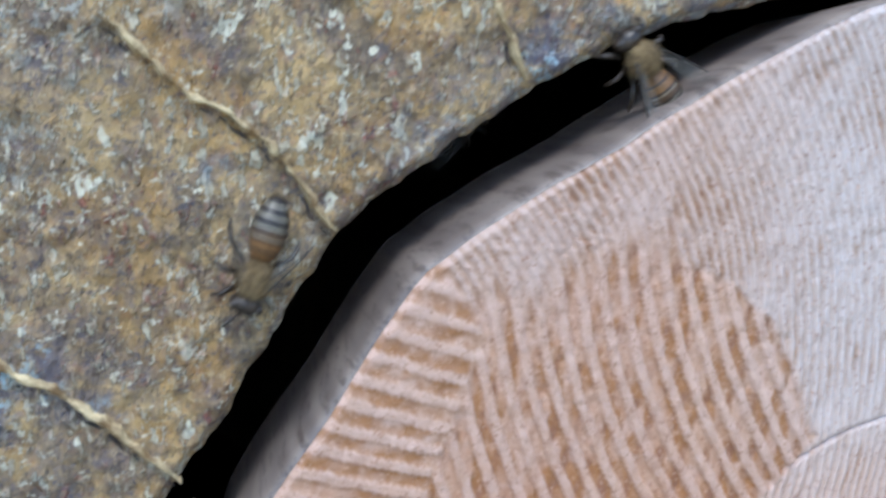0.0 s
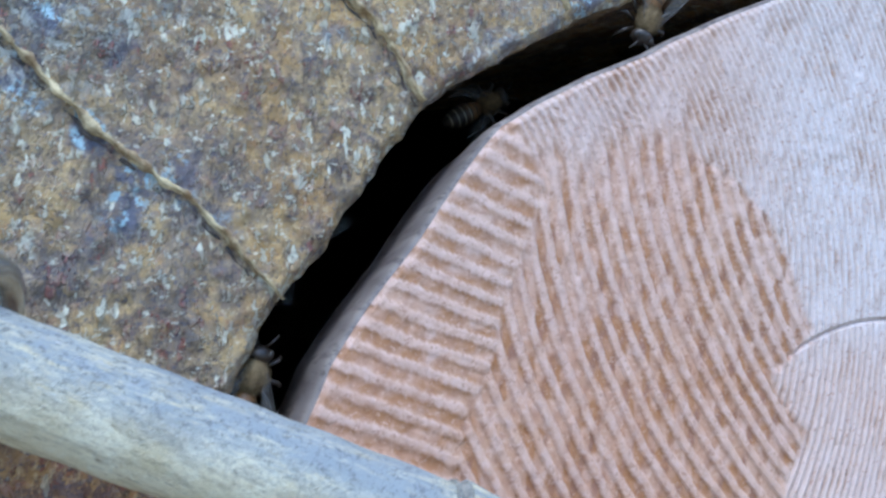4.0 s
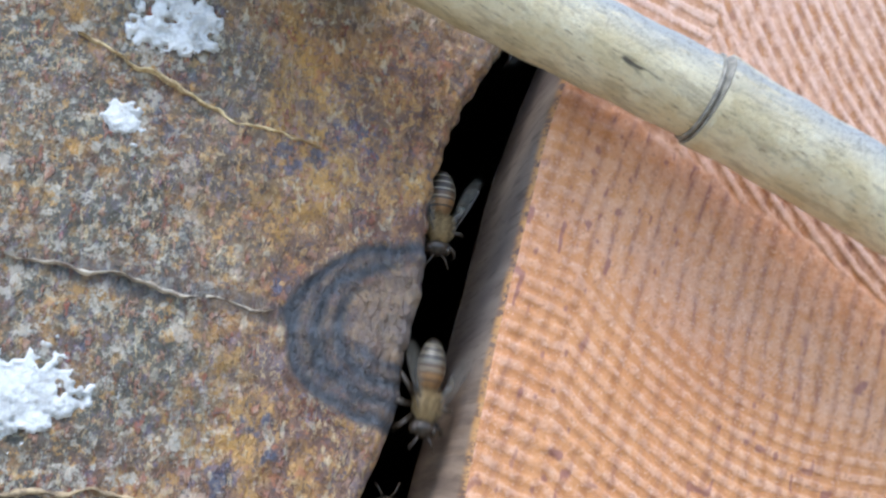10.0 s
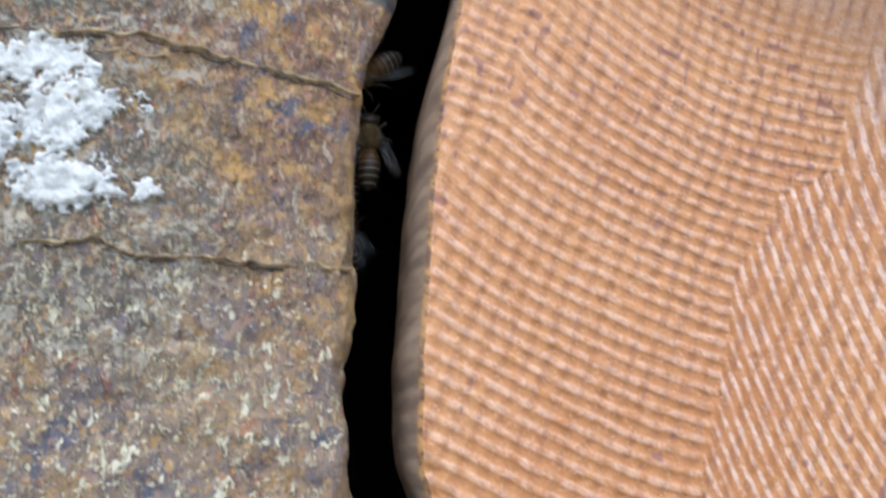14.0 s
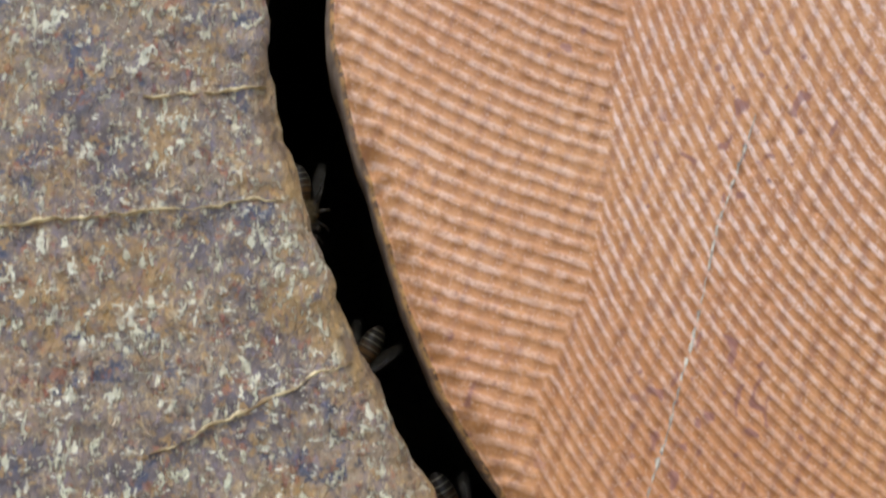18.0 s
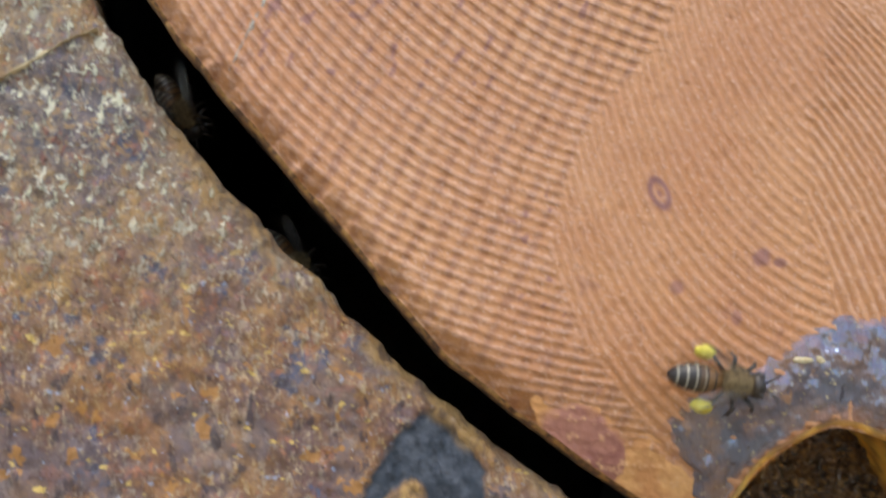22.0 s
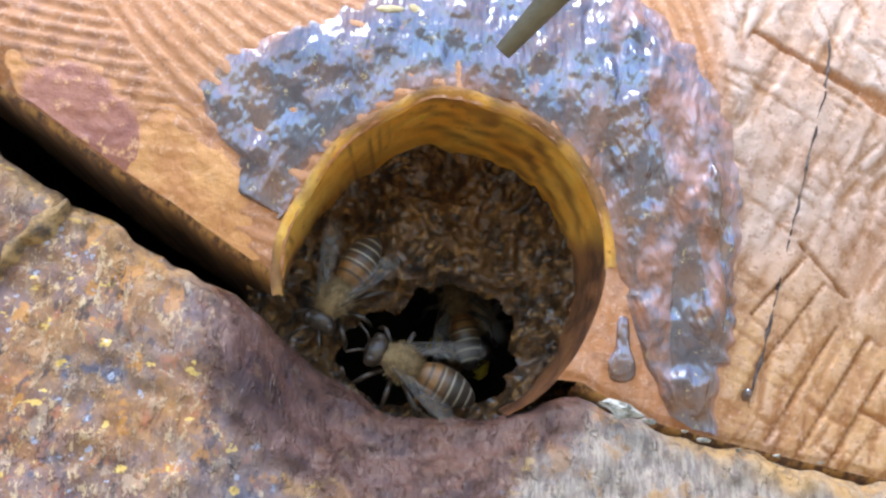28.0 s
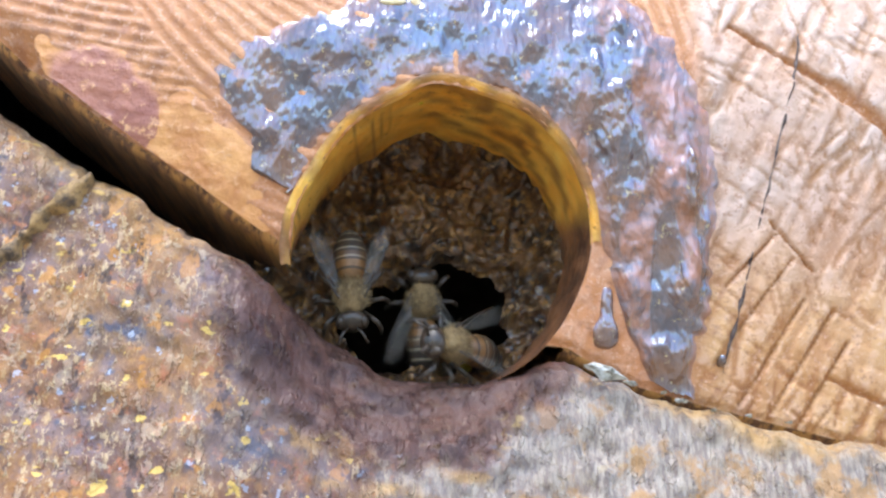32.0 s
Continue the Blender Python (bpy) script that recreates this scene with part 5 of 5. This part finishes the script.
            membrane = add_mesh("wing", lead + trail, grid_faces(2, 12), WING, bee, label="clear membrane wing")
            vv, vf = tube([Vector(p) for p in lead[:10]], [0.07 * MM] * 10, 5)
            add_mesh("vein", vv, vf, CHITIN, membrane)
        for k, (root, knee, foot) in enumerate((((2.8, 1.2, -1), (4.0, 2.5, -0.7), (4.6, 2.9, -2.6)), ((1.6, 1.4, -1.2), (1.5, 3.1, -0.6), (1.2, 3.9, -2.7)), ((0.5, 1.2, -1.2), (-1.2, 2.9, -0.6), (-2.8, 3.4, -2.7)))):
            pts = [Vector((p[0], p[1] * side, p[2])) * MM for p in (root, knee, ((knee[0] + foot[0]) / 2, (knee[1] + foot[1]) / 2 + 0.15, (knee[2] + foot[2]) / 2), foot)]
            v, f = tube(pts, [0.28 * MM, 0.26 * MM, 0.24 * MM, 0.10 * MM], 8)
            leg = add_mesh("leg", v, f, CHITIN, bee)
            if pollen and k == 2:
                v, f = ellipsoid(-2.1, 3.2 * side, -0.9, 1.35, 0.85, 0.9, 9, 12)
                v = v * (1 + 0.06 * vnoise(v[:, 0] * 9, v[:, 1] * 9 + v[:, 2] * 5, 2, 1))[:, None]
                add_mesh("pollen_load", v * MM, f, POLLEN, leg, label="bright yellow pollen load")
    return bee


# seconds, place in the plan, heading, lean of the body
BEES = {
    "walker": [(0, -18.6, -3, -25.6, 250), (0.5, -25.7, -3, -32.2, 215), (1, -34.2, -3, -36.3, 225), (1.5, -37.9, -3, -42.9, 235), (2, -39.9, -3, -43, 230), (2.5, -39, -3, -45.7, 225), (3, -39.1, -3, -45.8, 222), (3.5, -46, -3, -42.8, 200), (4, -56, -3, -47, 190), (4.6, -76, -3, -42, 170), (5.6, -110, -8, -20, 160)],
    "top": [(0, 17.7, -2, -10.1, 130), (0.5, 40.8, 0, -0.2, 60), (1, 41.8, 1, 1.3, 50), (1.5, 51, 3, 5.9, 40), (2.2, 70, -4, 25, 40)],
    "top2": [(1.5, 32, 2, 6.2, 260), (2, 27.1, 1, -0.2, 265), (2.5, 24.2, 0, -5.6, 265), (3, 23.4, 0, -7.2, 262), (3.5, 22.8, 0, -5.7, 255), (4, 18.4, 1, -8.6, 250), (4.5, 18.2, 2, -9.7, 200), (6.5, 28.3, 2, -1.9, 80)],
    "pollen1": [(3.6, -20, -60, 45, 280), (4.1, -11.7, -20, -11.2, 280), (4.3, -3.3, -14, -17.8, 300), (4.5, 1.3, -9, -21, 250), (4.7, 2.7, -3, -17.5, 200), (5.2, 6.4, 6, -13.3, 180), (6.2, 8, 25, -11.5, 180)],
    "slot1": [(2, -27.4, 3, -54.5, 80), (2.5, -29.9, 3, -56.1, 75), (3, -29.2, 3, -54.8, 75), (3.5, -28, 3, -55.1, 80), (4, -28.6, 3, -54.6, 75), (4.5, -28, 3, -52.6, 70), (5.6, -26, 15, -48, 60)],
    "slot2": [(7, -34.9, 2, -77.6, 80), (7.5, -34.2, 4, -67.2, 110), (8, -33.7, 4, -68.2, 80), (8.5, -34.6, 3, -65.8, 85), (9, -34.3, 3, -65.2, 95), (9.5, -38.2, 3, -70.6, 80), (10, -38.7, 3, -78.9, 265), (10.5, -39.1, 3, -79.1, 260), (11, -40.2, 6, -84, 250), (11.6, -41, 14, -86, 250)],
    "slot3": [(8.2, -48.8, -15, -100.6, 60), (8.5, -44.1, -10, -95.8, 70), (9, -38, -6, -89.3, 300), (9.5, -39.2, -1, -86.8, 255), (10, -40.7, 0, -99.2, 262), (10.5, -43.5, 0, -111.3, 265), (11, -43.4, 1, -107.7, 225), (11.5, -45, 10, -105.6, 215), (12, -45, 16, -105, 215)],
    "slot4": [(8.7, -42.9, -14, -106.1, 30), (9, -45, -9, -97.4, 170), (9.5, -43.2, -1, -107.5, 100), (10, -43.5, 5, -114.5, 90), (10.5, -45, 15, -116, 90)],
    "dark1": [(13, -46.8, 25, -126.1, 75)],
    "dark2": [(14, -46.5, 25, -115.8, 100)],
    "dark3": [(14.5, -47.4, 25, -125.9, 110)],
    "dark4": [(16.5, -44.1, 25, -170.4, 280)],
    "dark5": [(19, -36.1, 25, -191.7, 240)],
    "dark6": [(19, -22.8, 25, -211.3, 300)],
    "dark7": [(21, -22.5, 25, -212, 310)],
    "dark8": [(23, -5.6, 25, -231.9, 320)],
    "dark9": [(4, -21.2, 25, -39.6, 60)],
    "dark10": [(6.5, -17.9, 25, -35.9, 230)],
    "dark11": [(0, 6.9, 25, -17, 20)],
    "pollen2": [(20.7, 120, -50, -180, 180), (21.1, 56, -26, -213, 180), (21.3, 44.7, -24, -221.9, 190), (21.5, 37.8, -20, -225.9, 170, 0), (21.8, 41.2, -14, -239.3, 250, 0), (22, 43.6, -8, -248.9, 355, 0), (22.3, 49, -6, -254.1, 345, 0), (22.5, 56.6, 0, -258, 320, 0), (23, 55.2, 4, -256.2, 285, 0), (23.5, 53.8, 7.5, -256, 290, 0), (24, 59.4, 9, -254.2, 290, 0), (24.5, 66.2, 9.8, -255.3, 285, 0), (25, 68.1, 10, -261.3, 275, 0), (25.5, 66.3, 11, -268.6, 270, 0), (26, 64.8, 12, -269.9, 260, 0), (26.5, 64.2, 14.5, -268.6, 255, 0), (27.5, 63.2, 18.5, -264.8, 250, 0), (28.3, 61.2, 36.5, -264.8, 240, 0)],
    "hole1": [(22.5, 47.7, 9, -267.2, 280, 0), (23, 50.5, 9, -267.2, 285, 0), (23.5, 51.1, 10, -266.6, 285, 0), (24, 51.3, 10, -266.3, 286, 0), (24.5, 52.6, 9.2, -267.4, 285, 0), (25, 52.2, 9.5, -267.4, 280, 0), (25.5, 52.1, 9.8, -266.4, 270, 0), (26, 51.8, 10, -265.4, 268, 0), (26.5, 50.8, 10.1, -263.8, 265, 0), (28.5, 50.8, 8.4, -265.2, 240, 0), (29, 50.3, 8.5, -264.3, 264, 0), (29.5, 50, 8.5, -264.4, 260, 0), (30, 49.2, 8.5, -264, 265, 0), (30.5, 50.4, 8.5, -266.1, 262, 0), (31, 50.6, 8.5, -265.5, 283, 0), (31.5, 50.7, 8.5, -265.7, 278, 0), (32, 51.5, 8.5, -267.2, 276, 0)],
    "hole2": [(23, 57.6, 9, -272.7, 190, -20), (24, 58.2, 9, -272.1, 178, -20), (24.5, 59.5, 8.5, -271.8, 185, -20), (25, 59.5, 9, -271.8, 176, -20), (25.5, 58.3, 8.8, -271.8, 185, -32), (26, 57.9, 8.5, -272.5, 200, -45), (26.5, 58.1, 7.6, -271.8, 190, -38), (28.5, 57.2, 9.4, -272.1, 155, -8), (29, 57, 9.5, -271.9, 157, 0), (29.5, 56.6, 9.5, -272.3, 145, 0), (30, 56.1, 9.5, -271.2, 150, 0), (30.5, 56.6, 9.5, -271.3, 140, 0), (31, 57.5, 9.5, -271.9, 123, 0), (31.5, 59.2, 9, -271.1, 92, -21), (32, 61.8, 8.5, -272.8, 192, -42)],
    "hole3": [(23, 60.2, 13.5, -265.9, 190, 0), (24, 60.1, 13.5, -265.6, 190, 0), (24.5, 61.5, 13.5, -265.4, 190, 0), (25, 60.4, 13.5, -266.1, 185, 0), (25.5, 61.2, 13.5, -265.9, 190, 0), (26, 59.2, 13.5, -265.1, 200, 0), (26.5, 59.5, 13.5, -264.2, 190, 0), (28.5, 62.6, 26.5, -260.9, 80, 0), (29.2, 61.9, 40.5, -262.9, 80, 0)],
    "hole4": [(29, 64.3, 25, -259.7, 260, 25), (30, 64.2, 30, -262.2, 250, 25), (30.5, 63.6, 16, -266.3, 120, 25), (31, 62.8, 13, -267.9, 85, 25), (31.5, 63.5, 10, -270.1, 262, -20), (32, 58.4, 12, -268.6, 95, -15)],
}
STICK = [(23.7, 66.3, -34.0, -260.5), (24, 69.4, -34.0, -265.3), (24.5, 66.6, -34.0, -276.6), (25, 68.9, -34.0, -275.8), (25.3, 72.1, -34.0, -265.8), (25.6, 77.6, -34.0, -260.0), (26.3, 59.6, -46.0, -275.3), (26.5, 57.4, -46.0, -277.4), (28.5, 58.7, -46.0, -280.1), (29, 56.5, -46.0, -281.1), (29.5, 56.2, -46.0, -279.5), (29.8, 58.5, -46.0, -277.2), (30.2, 61.4, -46.0, -269.0)]

LABELS = {
    "walker": "striped honey bee walking over the log end", "top": "tan honey bee leaving along the gap", "top2": "honey bee with open wings at the gap",
    "pollen1": "honey bee carrying yellow pollen into the gap", "pollen2": "honey bee bringing yellow pollen to the flight hole",
    "hole1": "striped honey bee on the propolis wall", "hole2": "honey bee guarding the foot of the flight hole", "hole3": "honey bee in the dark opening", "hole4": "honey bee coming out of the dark opening"}
SWARM = {}


def build_bees():
    plainly = build_bee()
    laden = build_bee(True)
    first = {False: plainly, True: laden}
    taken = set()
    for name in BEES:
        load = name.startswith("pollen")
        if load in taken:
            bee = copy_thing(first[load], Matrix.Identity(4))
        else:
            bee = first[load]
            taken.add(load)
        tagged(bee, LABELS.get(name, "honey bee in the dark gap round the plug"), "bee", "bees of the hive")
        bee.rotation_mode = "QUATERNION"
        bee.matrix_basis = bee_pose(*BEES[name][0][1:])
        SWARM[name] = bee


def bee_pose(x, y, z, heading, lean=0.0):
    """Back to the open air (-y), heading in degrees from +x towards +z."""
    a = radians(heading)
    ahead = Vector((math.cos(a), 0, math.sin(a)))
    up = Vector((0, -1, 0))
    left = up.cross(ahead)
    turn = Matrix((ahead, left, up)).transposed().to_4x4()
    return Matrix.Translation(at(x, y, z)) @ turn @ pose(0, 0, 0, 0, lean, 0)


def build_stalk():
    """A thin dry stalk that is brought near the flight hole and taken away."""
    thing = tagged(new("dry_stalk"), "thin dry grass stalk brought close to the flight hole", "stalk")
    path = [Vector((0, 0, 0)), Vector((0.006, -0.004, 0.006)), Vector((0.016, -0.011, 0.019)), Vector((0.03, -0.02, 0.04)), Vector((0.06, -0.04, 0.09)), Vector((0.12, -0.08, 0.18))]
    v, f = tube(path[:3], [0.0003, 0.0009, 0.0012], 12)
    add_mesh("tip", v, f, STALK, thing, label="frayed pale stalk tip")
    v, f = tube(path[2:], [0.0012, 0.0012, 0.0013, 0.0013], 12)
    add_mesh("stem", v, f, STALK, thing)
    return thing


# ---- the place ----
log = build_log()
plug = build_plug()
build_cracks(log)
build_comb()
build_smear()
build_stain()
build_bamboo()
build_eye_screw()
build_lichen(log)
build_flakes()
build_crumbs()
ridge("crack", [(90.6, -246), (89.6, -252), (86.9, -264.1), (84.4, -275.1)], 0.26, SPLIT, plug, lambda x, z: plug_face(z), 5, 0.02, "thin dark split in the sawn wood", 0.4)
ridge("crack", [(6.5, -163), (1.5, -176), (-2.4, -190.5), (-6.1, -201.9), (-11.8, -217.1)], 0.36, PALE_SPLIT, plug, lambda x, z: plug_face(z), 8, 0.0, "thin grey split in the sawn wood", 0.3)
stalk = build_stalk()
build_bees()

# unseen ground, made pale so that it bounces light up into the hole
ground = add_mesh("ground", np.array([(-400, -400, 0), (400, -400, 0), (400, 400, 0), (-400, 400, 0.0)]), [[0, 1, 2, 3]], SOIL, None, False)
tagged(ground, "unseen ground, kept pale to bounce light upwards", "ground", kind="structure")


def motions():
    for name, rows in BEES.items():
        rows = [(*row, 0.0) if len(row) == 5 else row for row in rows]
        if len(rows) == 1:
            t, x, y, z, h, e = rows[0]
            rows = [(0, x, y, z, h - 6, e), (t * 0.5, x + 0.4, y, z + 0.5, h + 5, e), (t, x, y, z, h, e), (min(31, t + 3), x - 0.3, y, z + 0.7, h + 8, e), (32, x, y, z, h, e)]
        out = [(0.0, *rows[0][1:])] if rows[0][0] > 0 else []
        for row in rows:
            if out and abs((row[4] - out[-1][4] + 180) % 360 - 180) > 60:
                p = out[-1]
                turn = (row[4] - p[4] + 180) % 360 - 180
                for k in (1 / 3, 2 / 3):
                    out.append((p[0] + (row[0] - p[0]) * k, *[p[i] + (row[i] - p[i]) * k for i in (1, 2, 3)], p[4] + turn * k, p[5] + (row[5] - p[5]) * k))
            out.append(row)
        if out[-1][0] < 32:
            out.append((32.0, *out[-1][1:]))
        walk(SWARM[name], [(t, bee_pose(*at_time)) for t, *at_time in out])
    rows = [(0.0, 130, -34, -220), (23.2, 110, -34, -240), *STICK, (32.0, 90, -34, -200)]
    walk(stalk, [(t, Matrix.Translation(at(x, y, z))) for t, x, y, z in rows])


motions()
